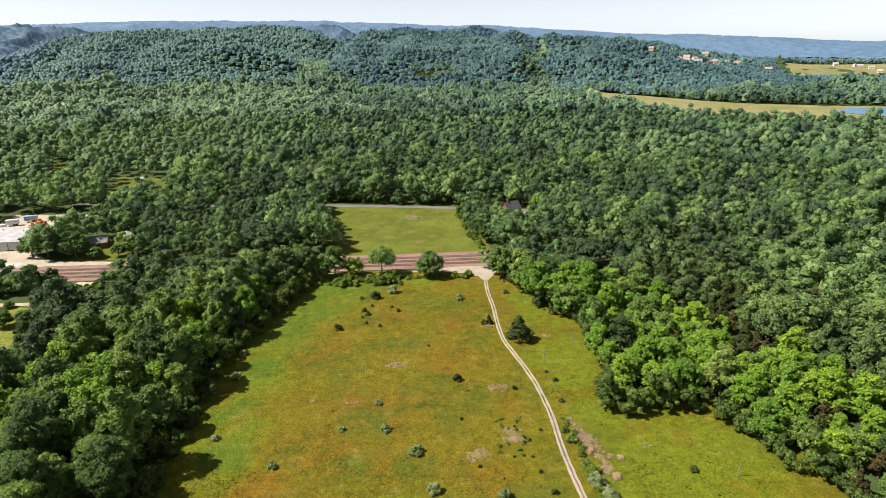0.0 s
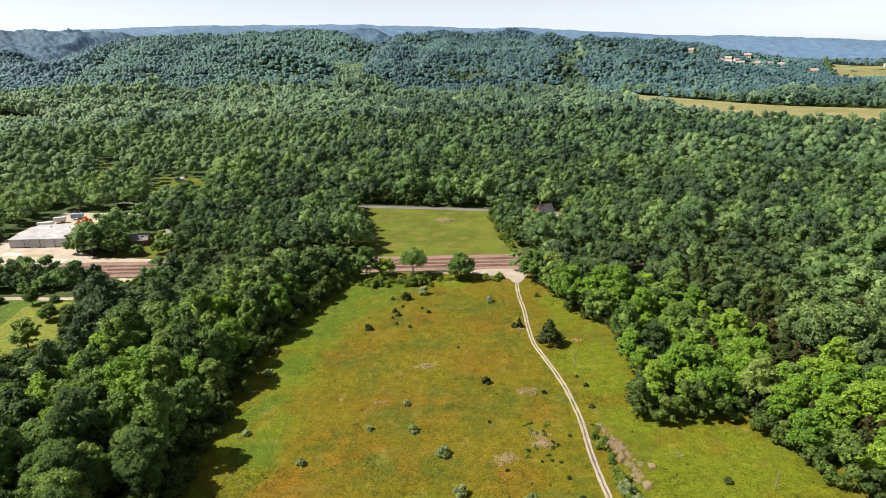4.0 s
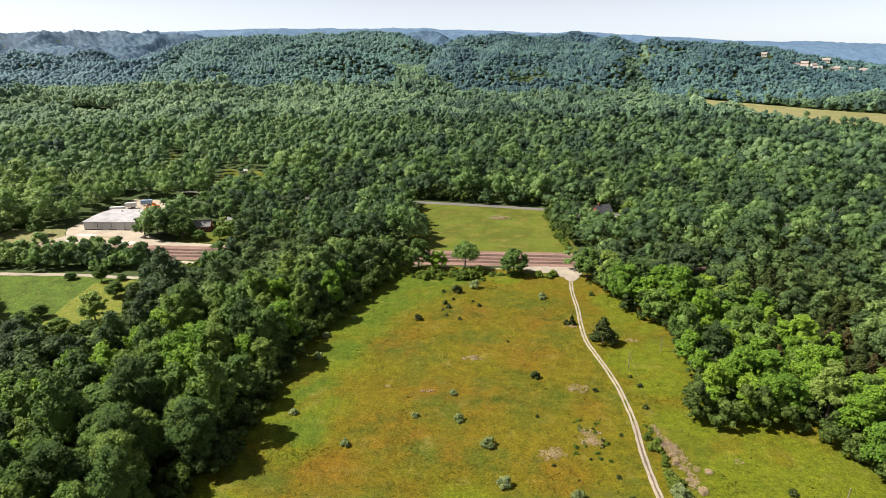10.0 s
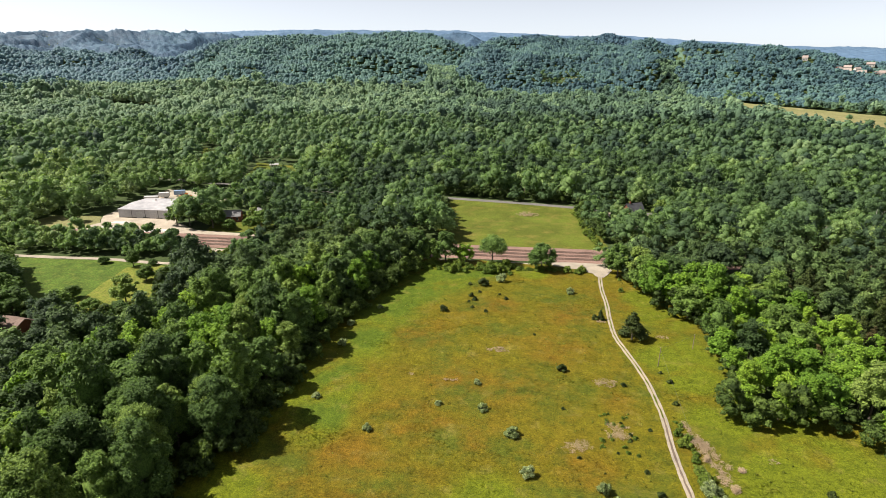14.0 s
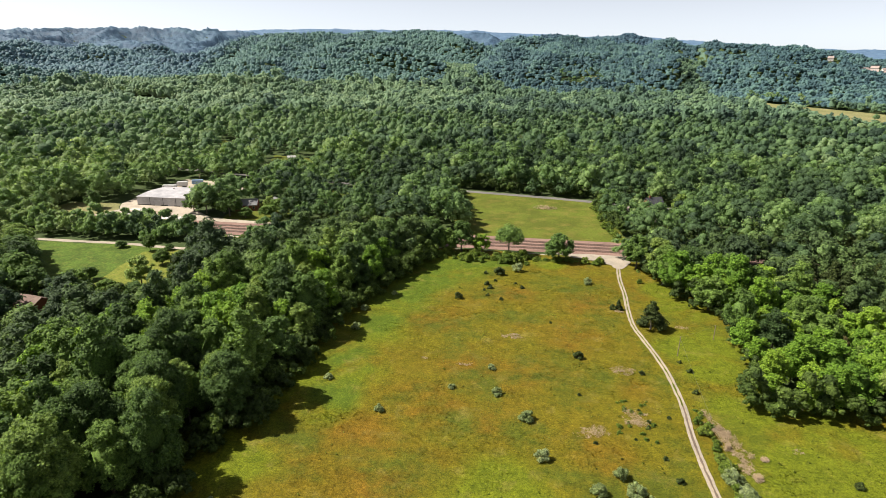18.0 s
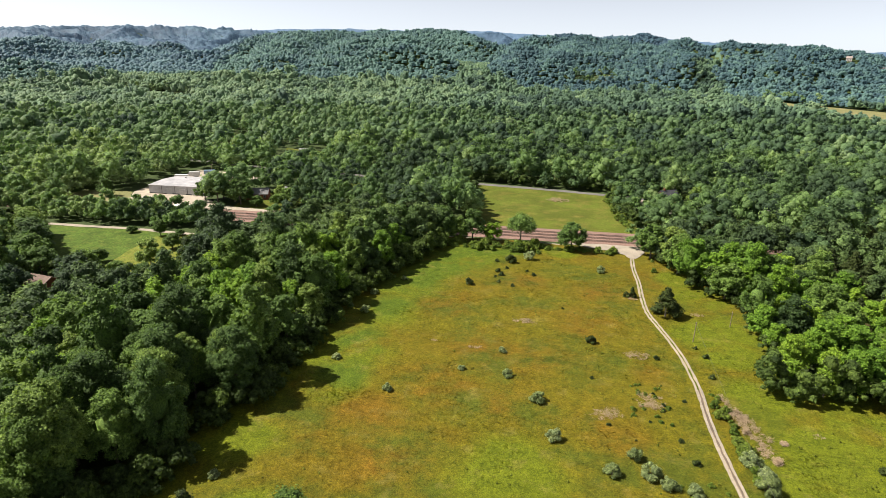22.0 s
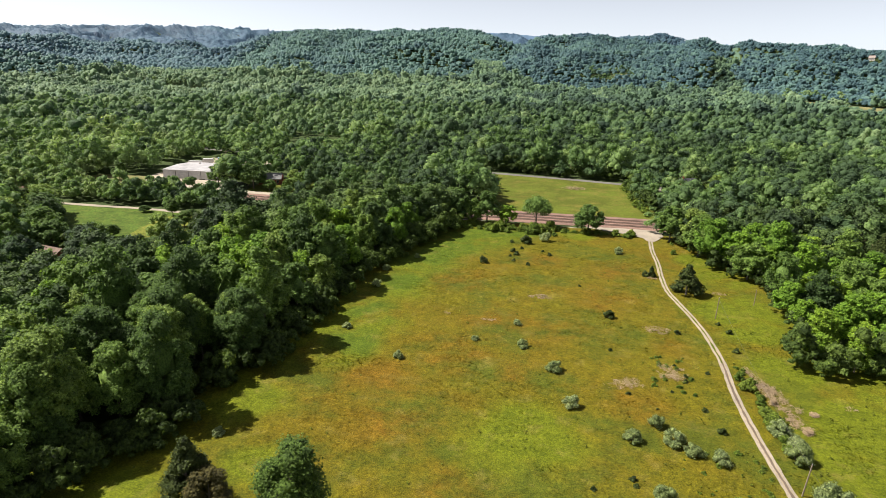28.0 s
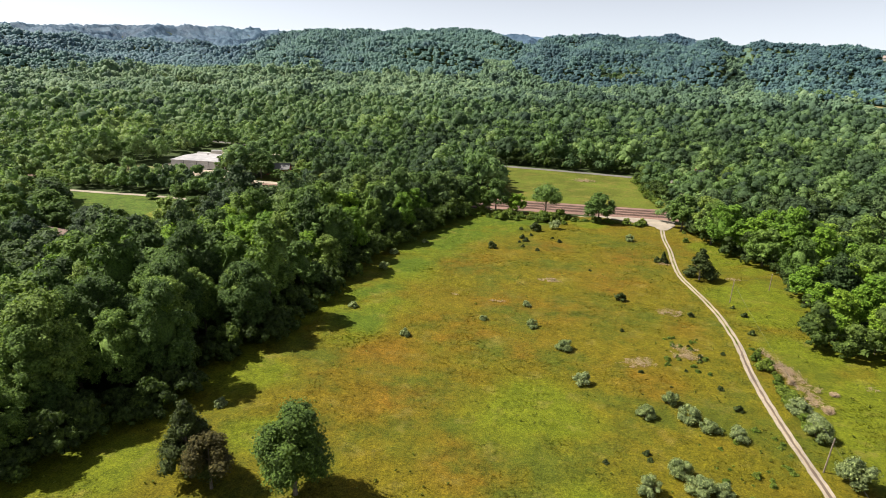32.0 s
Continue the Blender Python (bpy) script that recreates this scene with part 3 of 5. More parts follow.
def smooth_line(line, n=8):
    """A line rounded at its corners."""
    p = [Vector((x, y, 0)) for x, y in line]
    p = [p[0] * 2 - p[1]] + p + [p[-1] * 2 - p[-2]]
    out = []
    for i in range(1, len(p) - 2):
        for k in range(n):
            u = k / n
            a, b, c, d = p[i - 1:i + 3]
            q = 0.5 * (2 * b + (c - a) * u + (2 * a - 5 * b + 4 * c - d) * u * u + (3 * b - 3 * c + d - a) * u ** 3)
            out.append((q.x, q.y))
    out.append(line[-1])
    return out


def ribbon(name, line, wide, lift, material, label, category, offset=0.0, seed=3, uneven=0.0, thick=0.0):
    """A strip along a line: its crown slightly raised, its edges uneven."""
    rnd = random.Random(seed)
    pts = smooth_line(line)
    bm = bmesh.new()
    rows = []
    for i, (x, y) in enumerate(pts):
        x0, y0 = pts[max(0, i - 1)]
        x1, y1 = pts[min(len(pts) - 1, i + 1)]
        d = Vector((x1 - x0, y1 - y0, 0)).normalized()
        s = Vector((d.y, -d.x, 0))
        row = []
        for k in (-1.0, -0.4, 0.4, 1.0):
            q = Vector((x, y, 0)) + s * (offset + k * (wide / 2) + (rnd.uniform(-uneven, uneven) if abs(k) == 1 else 0))
            q.z = float(height(q.x, q.y)) + lift + (thick if abs(k) < 1 else 0)
            row.append(bm.verts.new(q))
        rows.append(row)
    for a, b in zip(rows, rows[1:]):
        for k in range(3):
            bm.faces.new((a[k], a[k + 1], b[k + 1], b[k]))
    bmesh.ops.recalc_face_normals(bm, faces=bm.faces)
    if sum(f.normal.z for f in bm.faces) < 0:
        bmesh.ops.reverse_faces(bm, faces=bm.faces)
    return tagged(part(name, bm, material), label, category, kind="structure")


sheet("field", wobbly(outset(FIELD_EDGE, 5.0)), 0.28, FIELD, "rough summer meadow with green and rusty grass", "meadow", 6.0, 0.12)
sheet("meadow", wobbly(outset(MEADOW, 4.0), seed=2), 0.06, GRASS, "green mown meadow beyond the railway", "meadow")
sheet("left_pasture", wobbly(LEFT_FIELD, seed=5), 0.06, LAWN, "bright green pasture beside a gravel road", "meadow")
sheet("far_strip_field", wobbly(STRIP, 20, 4, 6), 0.3, STRAW, "long pale hay field below wooded hills", "meadow", 30.0)
sheet("brown_flat", wobbly(BROWN_FLAT, 20, 4, 7), 0.3, FURROW, "bare brown field among woods", "field", 30.0)
sheet("hill_pasture", wobbly(HILL_FIELD, 30, 5, 6), 0.4, STRAW, "pale open pasture on a far hilltop", "meadow", 40.0)
sheet("power_line_cut", [(x - 4, y) for x, y in POWER_CUT] + [(x + 4, y) for x, y in POWER_CUT[::-1]], 0.5, CUT_GRASS_HAZE, "grassy cut for a power line over a wooded hill", "clearing", 8.0)
sheet("far_clearing", wobbly(FAR_STRIP, 20, 3, 6), 0.4, STRAW, "pale grass clearing in far woods", "meadow", 40.0)
sheet("pond_shore", [(x + (x - 525) * 0.14, y + (y - 620) * 0.18) for x, y in wobbly(POND, 15, 2, 3)], 0.5, STRAW, "pale bare shore of a pond", "shore", 60.0)
for g in GLADES:
    sheet("glade", wobbly(g, 6, 2, 8), 0.08, GRASS, "small grassy glade in the woods", "meadow")
sheet("yard", wobbly([(-236, 250), (-215, 244), (-176, 247), (-176, 262), (-194, 272), (-196, 342), (-246, 342), (-244, 300), (-240, 276), (-232, 264)], 5, 0.8, 9), 0.08, GRAVEL, "pale gravel yard round a warehouse", "yard")
sheet("yard_strip", wobbly(STRIP_YARD, 4, 0.8, 6), 0.1, GRAVEL, "pale gravel strip beside the railway", "yard")
sheet("gravel_patch", wobbly([(-150, 228.5), (-138, 229), (-137, 233), (-149, 233)], 2, 0.6, 7), 0.12, GRAVEL, "patch of pale gravel by the railway", "yard")
sheet("verge", wobbly([(-272, 246), (-236, 251), (-232, 264), (-242, 276), (-268, 272)], 5, 1, 4), 0.07, STRAW, "dry grass verge beside the railway", "verge")
sheet("house_lawn", wobbly(HOUSE_LOT, 5, 1, 4), 0.07, GRASS, "lawn round a house", "lawn")
sheet("brick_house_lot", wobbly(BRICK_LOT, 5, 1, 4), 0.07, GRAVEL, "gravel lot round a brick house", "yard")
ribbon("road_north", ROAD_NORTH, 5.6, 0.10, ASPHALT, "worn grey asphalt country road", "road", 0, 3, 0.1, 0.05)
ribbon("gravel_road", GRAVEL_ROAD, 3.2, 0.10, ROAD_GRAVEL, "pale gravel road along the railway", "road", 0, 4, 0.4, 0.04)
sheet("crossing_apron", wobbly([(-4, 239.8), (6, 235.5), (14, 233), (18.2, 229.5), (20, 225.5), (22, 225.5), (23.8, 229), (25.6, 233), (26, 242), (8, 242)], 2, 0.4, 3), 0.46, ROAD_GRAVEL, "pale gravel apron at the rail crossing", "road", 3.0)
ribbon("track_bed", TRACK_ROAD, 1.5, 0.36, DIRT, "worn dirt lane with a thin grassy middle", "track", 0, 6, 0.10)
for side in (-0.50, 0.50):
    ribbon("wheel_track", TRACK_ROAD, 0.46, 0.40, ROAD_GRAVEL, "pale gravel wheel rut of the lane", "track", side, 5 + int(side * 3), 0.05)
ribbon("lane_middle", [p for p in TRACK_ROAD if p[1] < 132], 0.36, 0.425, FURROW, "brown worn middle of the lane", "track", 0, 12, 0.10)
ribbon("lane_grass", [p for p in TRACK_ROAD if p[1] > 128], 0.30, 0.42, GRASS, "thin strip of grass down the middle of the lane", "grass", 0, 9, 0.12)


# ---- trees ----
ICO = bmesh.new()
bmesh.ops.create_icosphere(ICO, subdivisions=1, radius=1.0)
bmesh.ops.delete(ICO, geom=[f for f in ICO.faces if f.calc_center_median().z < -0.55], context="FACES")
ICO.verts.index_update()
DOME_V = np.array([v.co[:] for v in ICO.verts])
DOME_F = np.array([[v.index for v in f.verts] for f in ICO.faces])
CAP_F = np.array([[v.index for v in f.verts] for f in ICO.faces if f.calc_center_median().z > 0.0])
ICO.free()


def unit(v):
    return v / np.maximum(np.linalg.norm(v, axis=-1, keepdims=True), 1e-9)


def crown(seed, wide, low, high, leaves, size, clumps=16, form="round", core=0.78, fat=1.0, cap=False, up=0.15, hollow=0.0):
    """A crown of leaf sprays: clumps set over an uneven dome, each covered with small leaf faces, round a dark inner mass."""
    rng = np.random.default_rng(seed)
    mid, half = (low + high) / 2, (high - low) / 2
    d = unit(rng.normal(size=(clumps, 3)))
    d[:, 2] = np.abs(d[:, 2]) * 1.35 - 0.70
    d = unit(d)
    top = max(2, clumps // 7)
    d[:top] = unit(d[:top] * 0.45 + np.array([0, 0, 1.0]))
    if form == "cone":
        u = rng.uniform(0, 1, clumps) ** 0.8
        ang = rng.uniform(0, 6.283, clumps)
        rad = wide * (1 - u) * 0.78
        c = np.stack([rad * np.cos(ang), rad * np.sin(ang), low + (high - low) * (0.08 + 0.84 * u)], 1)
        cr = wide * (0.42 - 0.27 * u) * rng.uniform(0.8, 1.2, clumps)
    else:
        reach = (rng.uniform(0.62, 0.94, clumps) if hollow else rng.uniform(0.48, 0.84, clumps))[:, None]
        c = d * reach * np.array([wide, wide, half]) + np.array([0, 0, mid])
        if form == "tall":
            c[:, :2] *= (1.0 - 0.45 * np.clip((c[:, 2:3] - mid) / half, 0, 1))
        cr = wide * rng.uniform(0.20, 0.46, clumps) * fat
    pick = rng.choice(clumps, leaves, p=cr ** 2 / (cr ** 2).sum())
    n = unit(rng.normal(size=(leaves, 3)) + np.array([0, 0, 0.25]))
    squash = np.array([1, 1, 0.8])
    p = c[pick] + n * cr[pick][:, None] * rng.uniform(0.72, 1.18, (leaves, 1)) * squash
    far = np.linalg.norm((p[:, None] - c[None]) / squash, axis=-1) / cr[None]
    keep = (p[:, 2] > low * 0.5) & (far.min(1) > 0.66)
    p, n = p[keep], n[keep]
    k = len(p)
    fn = unit(n + rng.normal(size=(k, 3)) * 0.55 + np.array([0, 0, up]))
    a = unit(np.cross(fn, rng.normal(size=(k, 3))))
    b = np.cross(fn, a)
    s = size * rng.uniform(0.65, 1.35, (k, 1))
    tri = np.stack([p + a * s * 0.62, p - a * s * 0.40 + b * s * 0.52, p - a * s * 0.34 - b * s * 0.55], 1)
    v = [tri.reshape(-1, 3)]
    f = [np.arange(3 * k).reshape(-1, 3)]
    base = 3 * k
    if hollow:
        v.append(DOME_V * (1 + 0.2 * rng.uniform(-1, 1, (len(DOME_V), 1))) * (wide * hollow, wide * hollow, half * hollow) + (0, 0, mid))
        f.append(DOME_F + base)
        base += len(DOME_V)
    for ci, ri in zip(c, cr):
        q = DOME_V * (1 + 0.34 * rng.uniform(-1, 1, (len(DOME_V), 1)))
        a = rng.uniform(0, 6.283)
        q = np.stack([q[:, 0] * np.cos(a) - q[:, 1] * np.sin(a), q[:, 0] * np.sin(a) + q[:, 1] * np.cos(a), q[:, 2]], 1)
        v.append(q * ri * core * squash + ci)
        f.append((CAP_F if cap else DOME_F) + base)
        base += len(DOME_V)
    return np.concatenate(v), np.concatenate(f)


def trunk(seed, tall, girth, limbs=5, spread=2.5):
    rnd = random.Random(seed)
    bm = bmesh.new()
    bend = Vector((rnd.uniform(-0.3, 0.3), rnd.uniform(-0.3, 0.3), 0))
    tube(bm, (0, 0, -0.3), (0, 0, tall * 0.12), girth * 1.35, girth, 8)
    tube(bm, (0, 0, tall * 0.11), Vector((0, 0, tall * 0.45)) + bend, girth, girth * 0.7, 8)
    tube(bm, Vector((0, 0, tall * 0.44)) + bend, Vector((0, 0, tall * 0.82)) + bend * 2.2, girth * 0.7, girth * 0.2, 7)
    for i in range(limbs):
        a = 6.283 * i / limbs + rnd.uniform(-0.4, 0.4)
        z = tall * rnd.uniform(0.26, 0.52)
        r = spread * rnd.uniform(0.6, 1.0)
        tube(bm, bend * 0.8 + Vector((0, 0, z)), bend + Vector((r * math.cos(a), r * math.sin(a), z + r * rnd.uniform(0.7, 1.2))), girth * 0.42, girth * 0.12, 5)
    return bm


def tree_kind(name, seed, tall, wide, low, leaves, size, leaf, label, category="tree", form="round", clumps=16, girth=0.28, group="", core=0.78, fat=1.0):
    """One tree with trunk and crown, to be copied."""
    ob = thing(name, Matrix.Translation((0, 0, -500)), label, category, group)
    part("trunk", trunk(seed, tall, girth, 5, wide * 0.55), BARK, ob)
    v, f = crown(seed, wide, low, tall, leaves, size, clumps, form, core * (0.9 if form != "cone" else 1.0), fat, up=1.0 if form != "cone" else 0.3, hollow=0.48 if fat < 1 else 0.0)
    c = new("crown", mesh_from("crown", v, f, [leaf], True))
    c.parent = ob
    return ob


def spot(x, y, turn=0.0, s=1.0, sz=None, lift=0.0):
    return pose(x, y, float(height(x, y)) + lift, 0, 0, turn) @ Matrix.Diagonal((s, s, sz if sz is not None else s, 1))


def drop(ob):
    """Takes away a model that was only there to be copied."""
    for o in (*ob.children_recursive, ob):
        bpy.data.objects.remove(o)


NEAR_LEFT = [(-150, 30), (-60, 30), (-60, 180), (-50, 236), (-122, 236), (-150, 200)]
PASTURE_SIGHTLINE = [(-160, 165), (-143, 192), (-134, 188), (-96, 150), (-112, 126), (-142, 138)]
RAIL_SIGHTLINE = [(-163, 239), (-131, 241), (-110, 211), (-98, 188), (-126, 184), (-144, 212)]


def sightline_scale(x, y):
    """Trees shrink along the camera's sight lines to the railway and the pasture."""
    low = np.where(inside(RAIL_SIGHTLINE, x, y), np.clip((236 - y) / 52, 0.2, 1.0), 1.0)
    return np.where(inside(PASTURE_SIGHTLINE, x, y), np.minimum(low, np.clip((0.646 * (x + 148) - 0.764 * (y - 185)) / 56, 0.2, 1.0)), low)


NEAR_RIGHT = [(24, 236), (24, 215), (40, 150), (44, 90), (120, 60), (150, 150), (120, 236)]


def jitter_grid(x0, x1, y0, y1, gap, seed):
    rng = np.random.default_rng(seed)
    gx, gy = np.meshgrid(np.arange(x0, x1, gap), np.arange(y0, y1, gap))
    gx = gx + (np.arange(gx.shape[0]) % 2)[:, None] * gap / 2
    return gx.ravel() + rng.uniform(-0.36, 0.36, gx.size) * gap, gy.ravel() + rng.uniform(-0.36, 0.36, gx.size) * gap


G = "trees of the near woods"
kinds = [
    tree_kind("broadleaf_tree", 11, 16.0, 5.6, 1.2, 3700, 0.60, LEAF, "tall broadleaf tree with a dense dark green crown", clumps=85, fat=0.60, core=0.70, group=G),
    tree_kind("broadleaf_tree", 12, 14.5, 5.0, 1.0, 3300, 0.58, LEAF, "round-crowned broadleaf tree in mid-green leaf", clumps=71, fat=0.60, core=0.70, group=G),
    tree_kind("broadleaf_tree", 13, 18.0, 5.2, 1.5, 3700, 0.60, LEAF, "tall narrow broadleaf tree at the wood's edge", form="tall", clumps=88, fat=0.60, core=0.70, group=G),
    tree_kind("broadleaf_tree", 14, 12.5, 5.8, 0.8, 3500, 0.60, LEAF, "spreading broadleaf tree with leaves to the ground", clumps=88, fat=0.60, core=0.70, group=G),
    tree_kind("broadleaf_tree", 15, 12.0, 4.6, 0.7, 3000, 0.54, LEAF_BRIGHT, "young bright green broadleaf tree", clumps=63, fat=0.60, core=0.70, group=G),
    tree_kind("broadleaf_tree", 16, 15.0, 5.2, 1.0, 3400, 0.58, LEAF_BRIGHT, "sunlit yellow-green broadleaf tree", clumps=76, fat=0.60, core=0.70, group=G),
]
fine_kinds = [
    tree_kind("broadleaf_tree", 17, 17.0, 5.8, 0.8, 14000, 0.32, LEAF, "large dense broadleaf tree shading the meadow's edge", clumps=150, fat=0.52, core=0.70, group=G),
    tree_kind("broadleaf_tree", 19, 14.5, 5.2, 0.8, 12000, 0.31, LEAF, "leafy mid-green tree of the wood's front", clumps=140, fat=0.52, core=0.70, group=G),
    tree_kind("broadleaf_tree", 18, 15.5, 5.4, 0.8, 13000, 0.31, LEAF, "broad dark green tree with leaves to the grass", clumps=150, fat=0.52, core=0.70, group=G),
]
cedar_kinds = [
    tree_kind("red_cedar", 21, 9.5, 3.6, 0.4, 2600, 0.42, LEAF_CEDAR, "dark green cedar with a dense pointed crown", form="cone", clumps=34, girth=0.2, group="cedars"),
    tree_kind("red_cedar", 22, 9.0, 3.2, 0.4, 2300, 0.42, LEAF_RUST, "rusty brown cedar standing among green trees", form="cone", clumps=30, girth=0.2, group="cedars"),
]


def plant_near():
    """The nearest three hundred trees one by one; those behind them joined."""
    rnd = random.Random(4)
    spots = []
    for poly, weights, mean in ((NEAR_LEFT, (4, 4, 4, 3, 3, 3), 1.08), (NEAR_RIGHT, (2, 3, 2, 3, 8, 8), 0.82)):
        xs, ys = [p[0] for p in poly], [p[1] for p in poly]
        x, y = jitter_grid(min(xs), max(xs), min(ys), max(ys), 6.5 if mean > 1 else 6.3, 21)
        ok = inside(poly, x, y) & ~is_open(x, y)
        spots += [(math.hypot(px, py - 110), px, py, weights, mean) for px, py in zip(x[ok], y[ok])]
    spots.sort()
    rest = []
    for i, (_, px, py, weights, mean) in enumerate(spots):
        s = mean * rnd.choice((0.62, 0.8, 0.9, 1.0, 1.05, 1.15)) * rnd.uniform(0.92, 1.1)
        if px > 0 and py > 195:
            s *= 1.25
        s *= float(sightline_scale(np.array([px]), np.array([py]))[0])
        turn = rnd.uniform(0, 360)
        if px > 62 and rnd.random() < 0.16 + 0.30 * (px > 84):
            copy_thing(cedar_kinds[rnd.random() < 0.45], spot(px, py, turn, s * 1.05))
        elif i < 290:
            k = fine_kinds[i % 3] if px < 0 and py < 112 and px > -92 else rnd.choices(kinds, weights)[0]
            copy_thing(k, spot(px, py, turn, s * (0.86 if px < 0 else 1.0), s * rnd.uniform(0.88, 1.12)))
        else:
            rest.append((px, py))
    for row in (13.0, 18.5):
        for px in np.arange(33, 235, 4.8):
            rest.append((px + rnd.uniform(-1.2, 1.2), float(rail_y(px)) - row + rnd.uniform(-1, 1)))
    for px in np.arange(-128, -64, 4.6):
        py = float(rail_y(px)) - 13.5 + rnd.uniform(-1.5, 1)
        if not along(GRAVEL_ROAD, px, py, 2.6):
            rest.append((px + rnd.uniform(-1, 1), py))
    return np.array(rest)


BEHIND = plant_near()


def lump_tree(seed, wide, high, lumps, cap, least=0.20, full=0.80):
    """A far crown: a rugged dome with many small leafy lumps over it."""
    rng = np.random.default_rng(seed)
    faces = CAP_F if cap else DOME_F
    v = [DOME_V * (1 + 0.2 * rng.uniform(-1, 1, (len(DOME_V), 1))) * (wide * full, wide * full, high * 0.44) + (0, 0, high * 0.50)]
    f, base = [DOME_F], len(DOME_V)
    for k in range(lumps):
        a, u = 2.4 * k + rng.uniform(-0.5, 0.5), ((k + 0.5) / lumps) ** 0.8
        rad = wide * math.sqrt(u) * rng.uniform(0.78, 1.0)
        z = high * (0.46 + 0.46 * math.sqrt(max(0.0, 1 - 0.92 * u)) + rng.uniform(-0.06, 0.06))
        size = wide * rng.uniform(least, 2.0 * least if least < 0.3 else 1.35 * least)
        q = DOME_V * (1 + 0.36 * rng.uniform(-1, 1, (len(DOME_V), 1)))
        t = rng.uniform(0, 6.283)
        q = np.stack([q[:, 0] * np.cos(t) - q[:, 1] * np.sin(t), q[:, 0] * np.sin(t) + q[:, 1] * np.cos(t), q[:, 2] * rng.uniform(0.7, 1.05)], 1)
        v.append(q * size + (rad * math.cos(a), rad * math.sin(a), z))
        f.append(faces + base)
        base += len(DOME_V)
    return np.concatenate(v), np.concatenate(f)


def stuff_trees(name, x, y, seed, models, size, leaf, label, low=None, smooth=True, even=False):
    """Many trees joined in one mesh, each with its own tint, brighter on the left for back light."""
    rng = np.random.default_rng(seed)
    if name == "valley_woods":
        keep = vnoise(x / 16, y / 16, 19) + rng.uniform(-0.5, 0.5, len(x)) > -0.92
        x, y = x[keep], y[keep]
    z = height(x, y)
    pick = rng.integers(0, len(models), len(x))
    V, F, T, base = [], [], [], 0
    for k, (mv, mf) in enumerate(models):
        at = np.flatnonzero(pick == k)
        if not len(at):
            continue
        a = rng.uniform(0, 6.283, len(at))
        s = size * ((0.78 + 0.4 * rng.beta(2.2, 2.4, len(at))) * (1 + 0.1 * vnoise(x[at] / 55, y[at] / 55, 15)) if even else (0.55 + 0.85 * rng.beta(2.2, 2.4, len(at))) * (1 + 0.26 * vnoise(x[at] / 55, y[at] / 55, 15))) * (low(x[at], y[at]) if low else 1.0)
        sz = s * rng.uniform(0.85, 1.2, len(at))
        ca, sa = np.cos(a), np.sin(a)
        px = (ca[:, None] * mv[:, 0] - sa[:, None] * mv[:, 1]) * s[:, None] + x[at][:, None]
        py = (sa[:, None] * mv[:, 0] + ca[:, None] * mv[:, 1]) * s[:, None] + y[at][:, None]
        pz = mv[None, :, 2] * sz[:, None] + z[at][:, None]
        V.append(np.stack([px, py, pz], -1).reshape(-1, 3))
        F.append((mf[None] + (np.arange(len(at)) * len(mv))[:, None, None] + base).reshape(-1, 3))
        base += len(at) * len(mv)
        # tints raised left of x = -130: back-lit glow put into the colour
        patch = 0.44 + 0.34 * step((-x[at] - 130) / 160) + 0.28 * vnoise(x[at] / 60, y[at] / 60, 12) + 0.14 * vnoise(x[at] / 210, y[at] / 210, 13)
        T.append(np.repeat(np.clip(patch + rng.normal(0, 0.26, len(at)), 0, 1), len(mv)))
    me = mesh_from(name, np.concatenate(V), np.concatenate(F), [leaf], smooth, np.concatenate(T))
    return tagged(new(name, me), label, "woods", kind="stuff")


def bearing(x, y):
    return np.degrees(np.arctan2(x, y))


def hill_foot(x, y):
    """How far out the woods of the hillsides begin."""
    az = bearing(x, y)
    return np.minimum(np.interp(az, HA[:, 0], HA[:, 1]), 1040) - 90 + 60 * step((az + 2) / 8) + 28 * vnoise(x / 80, y / 80, 23)


